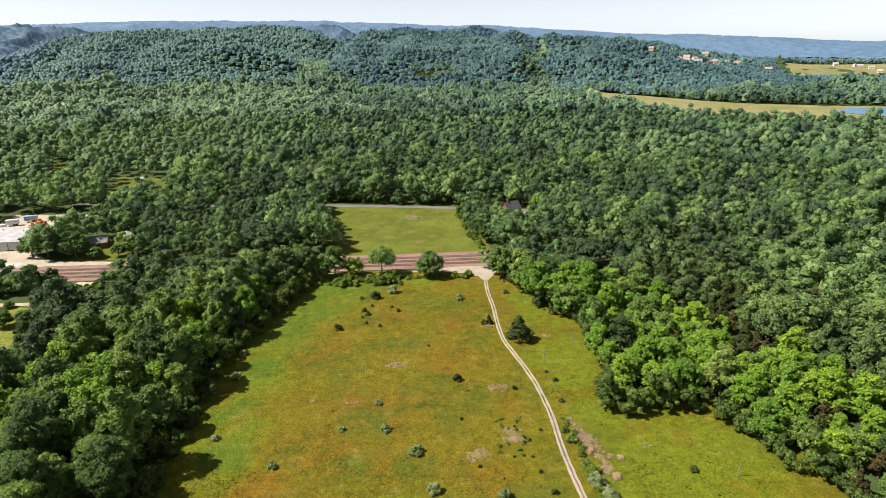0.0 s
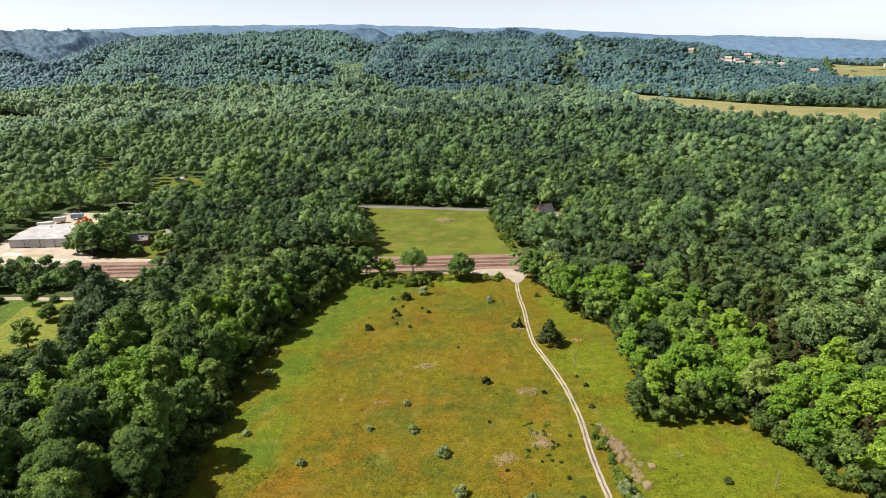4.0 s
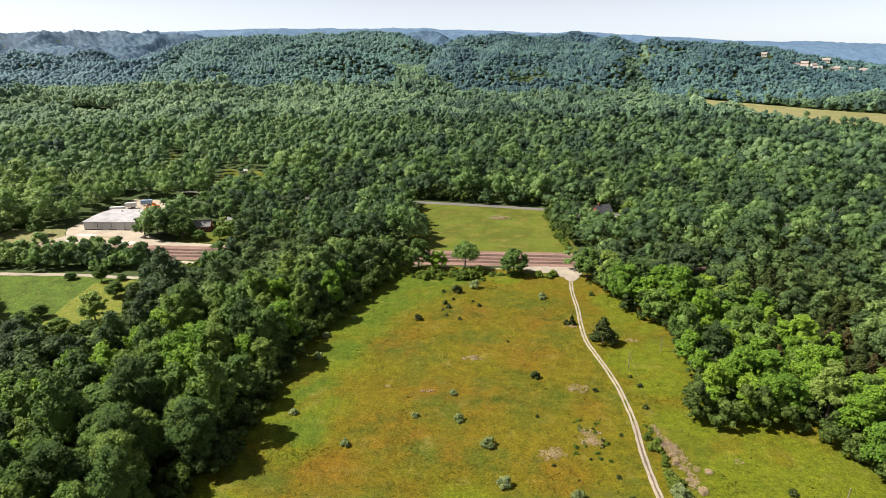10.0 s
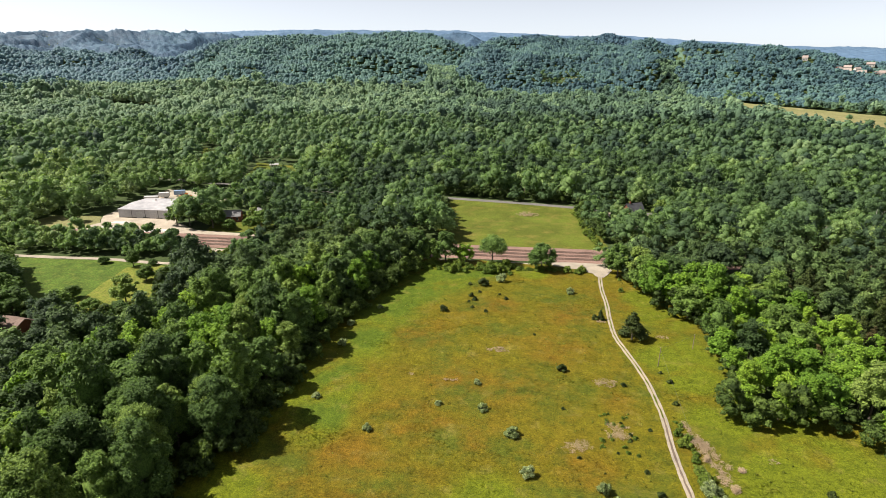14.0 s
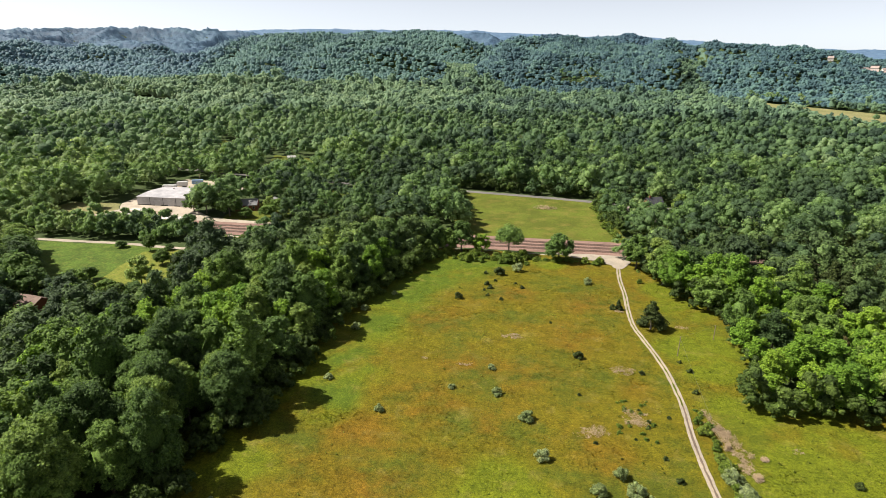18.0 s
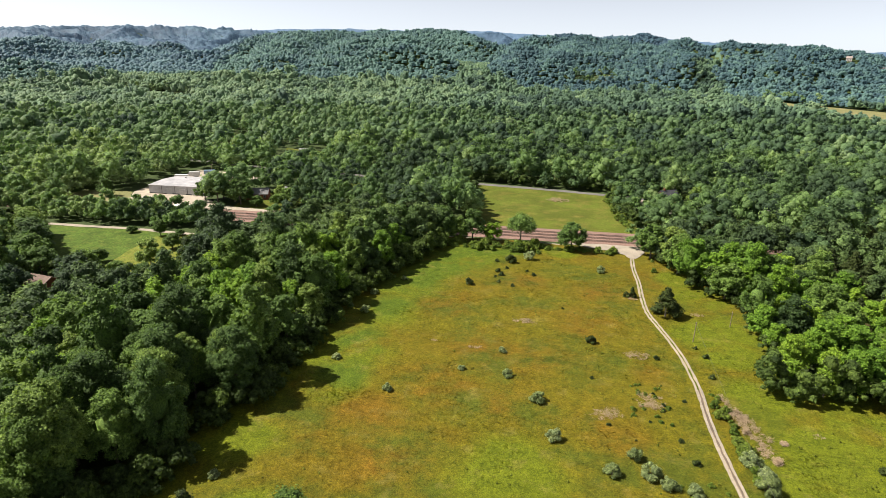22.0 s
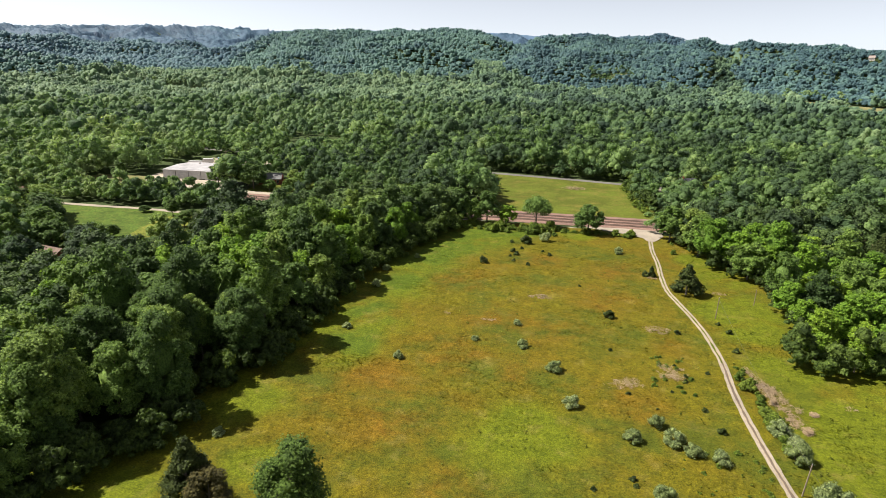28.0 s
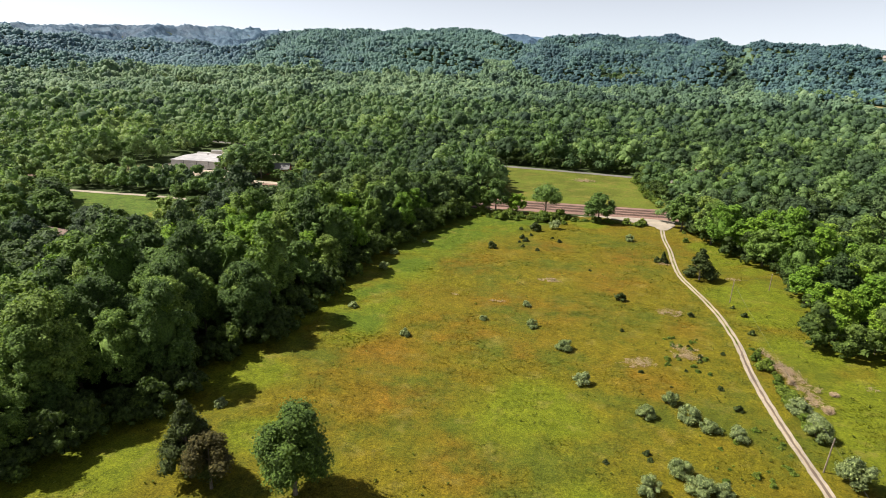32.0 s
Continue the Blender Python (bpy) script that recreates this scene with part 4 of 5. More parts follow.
def plant_far():
    # the near woods behind their front rows, then the valley
    near = [crown(30 + i, w, lo, hi, 1100, 0.72, 22, fm, 0.74, up=0.7) for i, (w, lo, hi, fm) in enumerate(((5.4, 1, 15, "round"), (5.0, 1, 14, "round"), (5.0, 1, 17, "tall"), (5.6, 1, 13, "round")))]
    stuff_trees("near_woods", BEHIND[:, 0], BEHIND[:, 1], 4, near, 0.92, LEAF_INNER, "inner rows of the woods beside the meadow", sightline_scale)
    mid = [crown(40 + i, w, lo, hi, 430, 0.74, 17, fm, 0.74, 1.1, up=0.6) for i, (w, lo, hi, fm) in enumerate(((6.0, 1, 15, "round"), (5.3, 1, 13.5, "round"), (5.0, 1, 17.5, "tall"), (6.4, 1, 14, "round"), (5.2, 1, 16.5, "tall")))]
    x, y = jitter_grid(-470, 470, 40, 500, 8.3, 31)
    r = np.hypot(x, y)
    ok = ~is_open(x, y) & ~inside(NEAR_LEFT, x, y) & ~inside(NEAR_RIGHT, x, y) & (r < 470) & (bearing(x, y) > -64) & (bearing(x, y) < 50) & (r > 60)

    def low(px, py):
        """The hedge between the left pasture and the railway, and the trees round the yard, are lower."""
        return np.where((px < -105) & (py > 206) & (py < 246), 0.8, 1.0) * sightline_scale(px, py)

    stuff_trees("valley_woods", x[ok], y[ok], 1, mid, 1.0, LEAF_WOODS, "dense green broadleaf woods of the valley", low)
    x, y = jitter_grid(-1000, 900, 40, 1260, 9.2, 32)
    r = np.hypot(x, y)
    ok = ~is_open(x, y) & (r >= 466) & (r < hill_foot(x, y)) & (bearing(x, y) > -58) & (bearing(x, y) < 44)
    for name, inner, lumps, cap in (("distant_woods", True, 15, False), ("farther_woods", False, 10, True)):
        far = [crown(60 + i, w, 2.0, hi, 115, 1.0, 9, "round", 0.86, 1.1, up=0.6) if inner else lump_tree(60 + i, w, hi, lumps, cap) for i, (w, hi) in enumerate(((6.2, 14.0), (5.4, 12.0), (7.0, 13.0), (5.0, 16.0), (6.4, 15.0), (5.8, 11.0)))]
        # the outer ring takes the more strongly hazed leaf colour
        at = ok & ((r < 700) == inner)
        stuff_trees(name, x[at], y[at], 2 + inner, far, 1.0, LEAF_DISTANT_HAZE if inner else LEAF_VALLEY_HAZE, "continuous woods across the valley floor", None, False)
    # the hills in front; lighter woods run up their valleys
    x, y = jitter_grid(-1300, 1000, 600, 1560, 8.6, 33)
    r = np.hypot(x, y)
    ok = ~is_open(x, y) & (r >= hill_foot(x, y)) & (r < 1530) & (bearing(x, y) > -56) & (bearing(x, y) < 41)
    slope = [lump_tree(80 + i, w, hi, 4, True, 0.40, 1.0) for i, (w, hi) in enumerate(((5.4, 7.0), (4.8, 8.0), (6.0, 7.0), (5.2, 7.5)))]
    az = bearing(x, y) + 0.8 * vnoise(x / 60, y / 60, 29)
    lush = ((az > -42) & (az < -32.5) & (r < 1000)) | ((az > -12.4) & (az < -9.4) & (r < 1130)) | ((az > 8.6) & (az < 10.6) & (r < 1100))
    stuff_trees("foothill_woods", x[ok & lush], y[ok & lush], 6, slope, 1.0, LEAF_VALLEY_HAZE, "light green woods along the foot of the hills", None, False, True)
    # the farther slopes get the bluer colour, haze painted in by distance
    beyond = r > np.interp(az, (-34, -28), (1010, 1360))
    stuff_trees("hillside_woods", x[ok & ~lush & ~beyond], y[ok & ~lush & ~beyond], 7, slope, 1.0, LEAF_HILLS_HAZE, "wooded hillsides in full summer leaf", None, False, True)
    stuff_trees("upper_hill_woods", x[ok & ~lush & beyond], y[ok & ~lush & beyond], 17, [lump_tree(86 + i, w, 7.2, 3, True, 0.40, 1.0) for i, w in enumerate((5.4, 5.0, 5.8))], 1.0, LEAF_UPPER_HAZE, "wooded upper slopes of the farther hills", None, False, True)


plant_far()


def hashed(i, j, seed):
    s = np.sin(i * 127.1 + j * 311.7 + seed * 74.7) * 43758.5453
    return s - np.floor(s)


def canopy(name, label, leaf, rr, aa, gap, tall, closed, seed=5):
    """An unbroken sheet of tree tops: a dome for each crown, with smaller lumps on it."""
    R, A = np.meshgrid(rr, np.radians(aa), indexing="ij")
    rng = np.random.default_rng(seed)
    R = R + rng.uniform(-0.25, 0.25, R.shape) * np.gradient(rr)[:, None]
    X, Y = R * np.sin(A), R * np.cos(A)
    I, J = np.floor(X / gap), np.floor(Y / gap)
    best, tint = np.full(X.shape, 0.02), np.full(X.shape, 0.2)
    for di in (-1, 0, 1):
        for dj in (-1, 0, 1):
            i, j = I + di, J + dj
            d = np.hypot(X - (i + 0.15 + 0.7 * hashed(i, j, 1)) * gap, Y - (j + 0.15 + 0.7 * hashed(i, j, 2)) * gap)
            top = 0.78 + 0.28 * hashed(i, j, 3)
            dome = top * np.sqrt(np.clip(1 - (d / (gap * (0.50 + 0.26 * hashed(i, j, 4)))) ** 2, 0, 1))
            up = dome > best
            best = np.where(up, dome, best)
            tint = np.where(up, hashed(i, j, 6), tint)
    Z = height(X, Y) + tall * best + 0.16 * tall * vnoise(X / (gap * 0.26), Y / (gap * 0.26), 7)
    Z = np.where(closed(X, Y, R), Z, height(X, Y) - 3)
    patch = np.clip(0.34 + 0.38 * (1 - step(relief(X, Y) / 0.45)) + 0.16 * vnoise(X / 70, Y / 70, 12) + 0.12 * vnoise(X / 260, Y / 260, 13) + 0.62 * (tint - 0.5), 0, 1)
    n, m = R.shape
    i, j = np.meshgrid(np.arange(n - 1), np.arange(m - 1), indexing="ij")
    f = np.stack([i * m + j, (i + 1) * m + j, (i + 1) * m + j + 1, i * m + j + 1], -1).reshape(-1, 4)
    gone = (Z < height(X, Y) - 2).ravel()
    f = f[~gone[f].all(1)]
    me = mesh_from(name, np.stack([X.ravel(), Y.ravel(), Z.ravel()], 1), f[:, ::-1], [leaf], True, patch.ravel())
    tagged(new(name, me), label, "woods", kind="stuff")


def far_canopy():
    # the haze over the far hills and ridges is in these leaf colours
    canopy("hill_woods", "wooded hills behind the nearest slopes", LEAF_BACK_HAZE, np.arange(1515, 2320, 9.0), np.arange(-57, 45, 0.14), 11.0, 7.0, lambda x, y, r: ~is_open(x, y))
    canopy("ridge_woods", "unbroken woods over distant ridges", LEAF_RIDGE_HAZE, np.concatenate([np.arange(2300, 3700, 12.0), np.arange(3700, 4700, 25.0)]), np.arange(-62, 62, 0.30), 15.0, 10.0, lambda x, y, r: r > 0)
    # these woods share the hills' hazed leaf colour
    canopy("woods_behind", "woods round the meadow's far end", LEAF_HILLS_HAZE, np.geomspace(130, 2500, 90), np.arange(64, 297, 1.6), 30.0, 15.0, lambda x, y, r: ~is_open(x, y))
    canopy("woods_beside", "woods beside the valley", LEAF_HILLS_HAZE, np.geomspace(480, 2500, 90), np.arange(40, 67, 1.0), 30.0, 15.0, lambda x, y, r: ~is_open(x, y))


far_canopy()


# ---- railway ----
def railway():
    bm = bmesh.new()
    rows = []
    for x in np.arange(-600, 601, 12.0):
        c = float(rail_y(x))
        rows.append([bm.verts.new((x, c + o, max(float(height(x, c)), 0) + z)) for o, z in ((-9.6, 0.10), (-8.2, 0.42), (8.4, 0.42), (10.5, 0.10))])
    for a, b in zip(rows, rows[1:]):
        for k in range(3):
            bm.faces.new((a[k], b[k], b[k + 1], a[k + 1]))
    bmesh.ops.recalc_face_normals(bm, faces=bm.faces)
    if sum(f.normal.z for f in bm.faces) < 0:
        bmesh.ops.reverse_faces(bm, faces=bm.faces)
    tagged(part("railway_bed", bm, BALLAST), "wide brown ballast bed of a railway", "railway", kind="structure")
    for c in (-5.6, -1.0, 3.6):
        tr = thing("railway_track", Matrix.Identity(4), "straight railway track with dark rails on ballast", "railway track", "railway tracks")
        for side in (-0.7175, 0.7175):
            bm = bmesh.new()
            prof = [(-0.07, 0), (0.07, 0), (0.02, 0.03), (0.02, 0.11), (0.036, 0.12), (0.036, 0.16), (-0.036, 0.16), (-0.036, 0.12), (-0.02, 0.11), (-0.02, 0.03)]
            pts = [(x, float(rail_y(x)) + c + side, max(float(height(x, float(rail_y(x)))), 0) + 0.56) for x in np.arange(-600, 601, 50.0)]
            prev = None
            for x, y, z in pts:
                ring = [bm.verts.new((x, y + a, z + b)) for a, b in prof]
                if prev:
                    for i in range(len(prof)):
                        bm.faces.new((prev[i], ring[i], ring[(i + 1) % len(prof)], prev[(i + 1) % len(prof)]))
                prev = ring
            bmesh.ops.recalc_face_normals(bm, faces=bm.faces)
            part("rail", bm, RAIL, tr)
        xs = np.arange(-300, 200, 0.62)
        rng = np.random.default_rng(7)
        unit_v = np.array([[a, b, d] for d in (0, 1) for a, b in ((-1, -1), (1, -1), (1, 1), (-1, 1))], float) * (0.125, 1.28, 0.17)
        V = unit_v[None] + np.stack([xs + rng.uniform(-0.03, 0.03, len(xs)), rail_y(xs) + c, np.full(len(xs), 0.39)], 1)[:, None]
        q = np.array([[4, 5, 6, 7], [0, 1, 5, 4], [1, 2, 6, 5], [2, 3, 7, 6], [3, 0, 4, 7]])
        F = (q[None] + (np.arange(len(xs)) * 8)[:, None, None]).reshape(-1, 4)
        s = new("sleepers", mesh_from("sleepers", V.reshape(-1, 3), F, [SLEEPER]))
        s.parent = tr
        tagged(s, "weathered timber sleepers", kind="stuff")


railway()


# ---- single trees and shrubs ----
# x, y, kind, width, height, turn
RAIL_TREES = (
    (-63, 221, 2, 1.1, 0.95, 70), (-59, 229, 1, 1.1, 1.0, 120), (-53, 230.5, 0, 0.95, 0.92, 30), (-57, 238, 0, 0.85, 0.85, 10), (-48, 232, 3, 0.8, 0.85, 0), (-42, 234, 1, 1.0, 0.95, 80),
    (-33.8, 234.8, 4, 0.86, 0.70, 200), (-2.0, 231.0, 3, 1.02, 0.90, 140), (27.5, 228.5, 0, 0.92, 0.86, 300), (34.5, 224, 1, 1.05, 1.0, 60),
    (37, 303, 3, 0.6, 0.45, 0), (45, 305, 1, 0.6, 0.35, 40), (51, 309, 3, 0.7, 0.5, 100), (57, 317, 0, 0.9, 0.8, 70), (34, 316, 1, 0.55, 0.5, 10),
)
YARD_TREES = (
    (-190, 268, 3, 0.95, 0.85, 60), (-184, 275, 3, 1.05, 0.9, 200), (-182, 267, 0, 1.0, 0.85, 90), (-174, 270, 3, 1.05, 0.95, 120), (-147, 281, 1, 0.7, 0.65, 30),
    (-246, 262, 1, 0.8, 0.7, 40), (-168, 265.5, 3, 1.2, 1.0, 15), (-150.5, 276, 1, 0.75, 0.65, 200), (-158, 263.5, 3, 0.6, 0.45, 70), (-144, 270, 3, 0.9, 0.75, 20), (-148, 265, 1, 0.6, 0.45, 160), (-139, 275, 0, 0.9, 0.8, 90),
)
PASTURE_TREES = (
    (-72, 206, 2, 1.15, 1.1, 15), (-67, 213, 0, 1.15, 1.15, 40), (-143.0, 168.5, 1, 0.92, 0.78, 300), (-150, 160, 3, 0.6, 0.4, 100), (-133, 152, 0, 0.7, 0.52, 250), (-137, 158, 3, 0.6, 0.5, 33), (-207, 181, 1, 1.15, 0.95, 90),
    (-198, 173, 3, 1.3, 1.1, 20), (-189, 165, 1, 1.3, 1.0, 60), (-181, 157, 3, 1.2, 1.05, 10), (-180, 143, 0, 1.0, 0.9, 30),
    (-153, 151, 1, 0.9, 0.8, 45), (-173, 153, 3, 1.0, 0.8, 75), (-215, 188, 3, 1.25, 1.05, 10), (-221, 177, 1, 1.35, 1.15, 60), (-209, 166, 3, 1.35, 1.15, 130), (-200, 160, 1, 1.2, 1.0, 30),
)
for x, y, k, sx, sz, turn in (*RAIL_TREES, *YARD_TREES, *PASTURE_TREES):
    t = copy_thing(kinds[k], spot(x, y, turn, sx, sz))
    tagged(t, "roundish green tree beside the railway" if y > 214 else "small dark tree at the pasture's edge", group="trees beside the railway")
umbrella = tree_kind("broadleaf_tree", 34, 12.0, 6.0, 5.0, 5200, 0.42, LEAF, "spreading dark tree with a bare trunk beside the railway", clumps=44, girth=0.34)
copy_thing(umbrella, spot(-22.3, 234.4, 20))
drop(umbrella)
drop_tall = tree_kind("field_tree", 33, 14.8, 4.7, 0.3, 13000, 0.30, LEAF_FIELD, "tall oval green tree standing alone in the meadow", clumps=84, form="round")
copy_thing(drop_tall, spot(-35.5, 62.0, 20))
for x, y, sx, sz, turn in ((-151.2, 190.5, 0.72, 0.47, 50), (-167.4, 204.5, 0.56, 0.52, 90), (-148.6, 197, 0.56, 0.24, 140), (-160.5, 207.5, 0.42, 0.2, 200), (-182.3, 206.0, 0.5, 0.22, 260), (-165.2, 169.5, 0.66, 0.38, 310)):
    tagged(copy_thing(drop_tall, spot(x, y, turn, sx, sz)), "small dense round tree on the pasture", group="trees on the pasture")
drop(drop_tall)
copy_thing(cedar_kinds[0], spot(26.8, 172.0, 40, 1.22, 1.02))
copy_thing(cedar_kinds[0], spot(18.3, 185.0, 10, 0.36, 0.42))
vine_cedar = tree_kind("red_cedar", 35, 12.8, 4.6, 0.3, 9500, 0.28, LEAF_CEDAR, "large dark cedar overgrown with leafy vines", form="cone", clumps=44, girth=0.25)
copy_thing(vine_cedar, spot(-50.6, 61.0, 120))
drop(vine_cedar)
rust = tree_kind("red_cedar", 36, 8.8, 3.3, 1.8, 6000, 0.24, LEAF_RUST, "small rusty brown cedar with a bare leaning trunk", clumps=24, girth=0.2)
copy_thing(rust, spot(-46.6, 59.8, 10))
drop(rust)


snag = thing("dead_tree", spot(152.6, 307.6, 30), "bare grey dead tree standing among green woods", "tree")
part("trunk", trunk(71, 17.0, 0.3, 9, 4.2), CONCRETE, snag)


def shrub_kind(name, seed, tall, wide, leaves, size, leaf, label, group):
    ob = thing(name, Matrix.Translation((0, 0, -500)), label, "shrub", group)
    bm = bmesh.new()
    rnd = random.Random(seed)
    for i in range(6):
        a = 1.05 * i
        tube(bm, (0.1 * math.cos(a), 0.1 * math.sin(a), -0.1), (wide * 0.5 * math.cos(a), wide * 0.5 * math.sin(a), tall * rnd.uniform(0.55, 0.8)), 0.05, 0.02, 5)
    part("stems", bm, BARK, ob)
    v, f = crown(seed, wide, 0.05, tall, leaves, size, 18, "round", 0.85)
    c = new("foliage", mesh_from("foliage", v, f, [leaf], True))
    c.parent = ob
    return ob


olive = [shrub_kind("silvery_shrub", 51 + i, 2.5 + 0.2 * i, 1.9, 1900, 0.19, LEAF_OLIVE, "rounded silvery-green shrub in the meadow grass", "silvery shrubs in the meadow") for i in range(3)]
for i, (x, y, r) in enumerate((
        (-5.2, 116.5, 2.1), (-13.0, 125.5, 1.6), (-1.0, 103.5, 1.7), (-38.0, 112.5, 1.3), (-54.8, 123.5, 1.4), (-58.0, 152.0, 1.8), (-60.5, 166.5, 1.5), (-55, 181, 1.2),
        (-16.0, 137.5, 1.2), (-24.0, 126, 1.1), (9, 206.5, 1.9), (-16.5, 214.5, 2.3), (-58, 77.5, 1.3), (9.5, 95.5, 1.9), (13.8, 101, 1.7), (16.3, 96.5, 2.1), (19.2, 94.3, 1.9),
        (23, 93.3, 1.7), (13.6, 81.5, 2.0), (9.2, 76.3, 1.9), (16, 78.2, 2.2), (18.6, 78.4, 1.7), (35.2, 97.3, 2.5), (36.4, 86, 2.9), (34.4, 105, 2.3), (36.2, 101, 2.0))):
    s = 0.90 * r / 1.9
    copy_thing(olive[i % 3], spot(x, y, 77 * i, s, s * (0.9 + 0.07 * (i % 4))))
for o in olive:
    drop(o)

green = [shrub_kind("green_shrub", 61 + i, 2.2, 1.6, 1000, 0.22, LEAF_LOW, "low green shrub in rough grass", "green shrubs") for i in range(2)]
dark = shrub_kind("dark_shrub", 66, 2.0, 1.3, 600, 0.24, LEAF_CEDAR, "small dark evergreen shrub in the meadow", "dark shrubs")
for i, (x, y, r) in enumerate(((-33.3, 182.8, 1.5), (5.8, 148.6, 1.4), (-25.9, 197.4, 1.0), (-24.2, 194, 1.0), (-26, 191.9, 0.6), (-19.2, 184.6, 0.7), (-13.4, 196.8, 0.8), (-23.4, 201.8, 0.7), (-22.9, 209, 2.0),
                               (-16.1, 200.6, 0.6), (-24.2, 187.3, 0.7), (-28, 209, 0.8), (16.6, 185, 1.1), (6.1, 129.6, 0.5), (21, 121.5, 0.55), (19.3, 126, 0.4), (33.7, 147.2, 0.8), (33.3, 136.6, 0.8), (25.6, 124.2, 0.5),
                               (20.8, 119.4, 0.5), (17.7, 114.3, 0.4), (9.4, 102.7, 0.3), (14.5, 107, 0.35), (24.7, 102.2, 0.8), (9.3, 85, 0.6), (9.7, 83.5, 0.5), (3.5, 81, 0.5), (22.9, 108.8, 0.6), (-2.4, 169.7, 0.5), (21.6, 143.4, 0.8),
                               (9.4, 111, 0.55), (32, 152, 0.6), (57, 108, 0.9))):
    s = r / 1.3
    copy_thing(dark, spot(x, y, 50 * i, s, s * 1.05))
drop(dark)
rnd = random.Random(12)
hedge = [(x, (230.2 + rnd.uniform(-2.0, 1.8)) if x > -12 else 228 + rnd.uniform(-6.5, 3.5), 0.45 + (2.3 if x < -12 else 1.5) * rnd.random() ** 2) for x in sorted(16 - 74 * rnd.random() ** 0.8 for _ in range(150))]
verge_shrubs = [(32.3 + 0.11 * (125 - y) + rnd.uniform(-0.9, 1.1), y + rnd.uniform(-1, 1), rnd.choice((0.4, 0.6, 0.8, 1.1, 1.5))) for y in np.arange(97, 129, 1.3)]
rough = [(rnd.uniform(17, 30), rnd.uniform(70, 97), rnd.uniform(0.25, 0.7)) for _ in range(44)] + [(rnd.uniform(14, 22), rnd.uniform(114, 130), rnd.uniform(0.35, 0.7)) for _ in range(22)]
right_edge = [(28 + rnd.uniform(-1, 2), y, rnd.uniform(0.8, 1.6)) for y in (212, 224)]
gap_shrubs = [(rnd.uniform(-156, -136), rnd.uniform(221, 227), rnd.uniform(0.9, 2.0)) for _ in range(26)]
meadow_edge = [(14.5 + 10 * (343 - y) / 80 - rnd.uniform(0.5, 4), y, rnd.uniform(0.8, 2.2)) for y in np.arange(268, 340, 4.5)]
for i, (x, y, r) in enumerate(hedge + verge_shrubs + rough + right_edge + meadow_edge + gap_shrubs):
    s = r / 1.6
    copy_thing(green[i % 2], spot(x, y, 31 * i, s, s * rnd.uniform(0.8, 1.2)))
for o in green:
    drop(o)


def edge_thicket():
    """Saplings and brush that fill the woods' edges down to the grass."""
    rng = np.random.default_rng(77)
    V = [crown(90 + i, 2.6, 0.0, h, 340, 0.5, 9, "round", 0.9) for i, h in enumerate((4.2, 5.8, 8.0))]
    pts = []
    for poly in (FIELD_EDGE, MEADOW, LEFT_FIELD):
        cx, cy = np.mean(poly, 0)
        for (x0, y0), (x1, y1) in zip(poly, poly[1:] + poly[:1]):
            n = int(math.hypot(x1 - x0, y1 - y0) / 1.75)
            for k in range(n):
                u = (k + rng.uniform()) / max(n, 1)
                x, y = x0 + (x1 - x0) * u, y0 + (y1 - y0) * u
                d = np.array([y1 - y0, -(x1 - x0)]) / math.hypot(x1 - x0, y1 - y0)
                if d @ (np.array([x, y]) - (cx, cy)) < 0:
                    d = -d
                x, y = np.array([x, y]) + d * rng.uniform(-1.8, 3.0)
                if y > 40 and not (-60 < x < 27 and 226 < y < 275) and not (y > 335 and -80 < x < 60):
                    pts.append((x, y))
    for x in np.arange(-140, 150, 2.4):
        y = float(np.interp(x, [q[0] for q in ROAD_NORTH], [q[1] for q in ROAD_NORTH]))
        pts.append((x + rng.uniform(-1, 1), y + 6.5 + rng.uniform(0, 4)))
    for x in (*np.arange(-136, -58, 2.2), *np.arange(30, 200, 2.6)):
        pts.append((x + rng.uniform(-1, 1), float(rail_y(x)) + 13.4 + rng.uniform(0, 3)))
    p = np.array(pts)
    ok = ~along(RAIL_LINE, p[:, 0], p[:, 1], 12) & ~along(GRAVEL_ROAD, p[:, 0], p[:, 1], 4.5)
    p = p[ok]
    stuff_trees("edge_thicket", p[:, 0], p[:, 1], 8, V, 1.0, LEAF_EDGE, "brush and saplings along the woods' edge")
    # the skirt of brush and vines, added partly to darken the left woods' shade
    skirt = [p for p in FIELD_EDGE if p[0] < -50 and p[1] >= 50]
    ey, ex = [p[1] for p in skirt], [p[0] for p in skirt]
    y = rng.uniform(50, 222, 300)
    x = np.interp(y, ey, ex) + rng.uniform(-1, 7.0, 300)
    stuff_trees("edge_brush", x, y, 18, V[:2], 0.95, LEAF_EDGE, "brush that deepens the shade at the woods' edge")


edge_thicket()


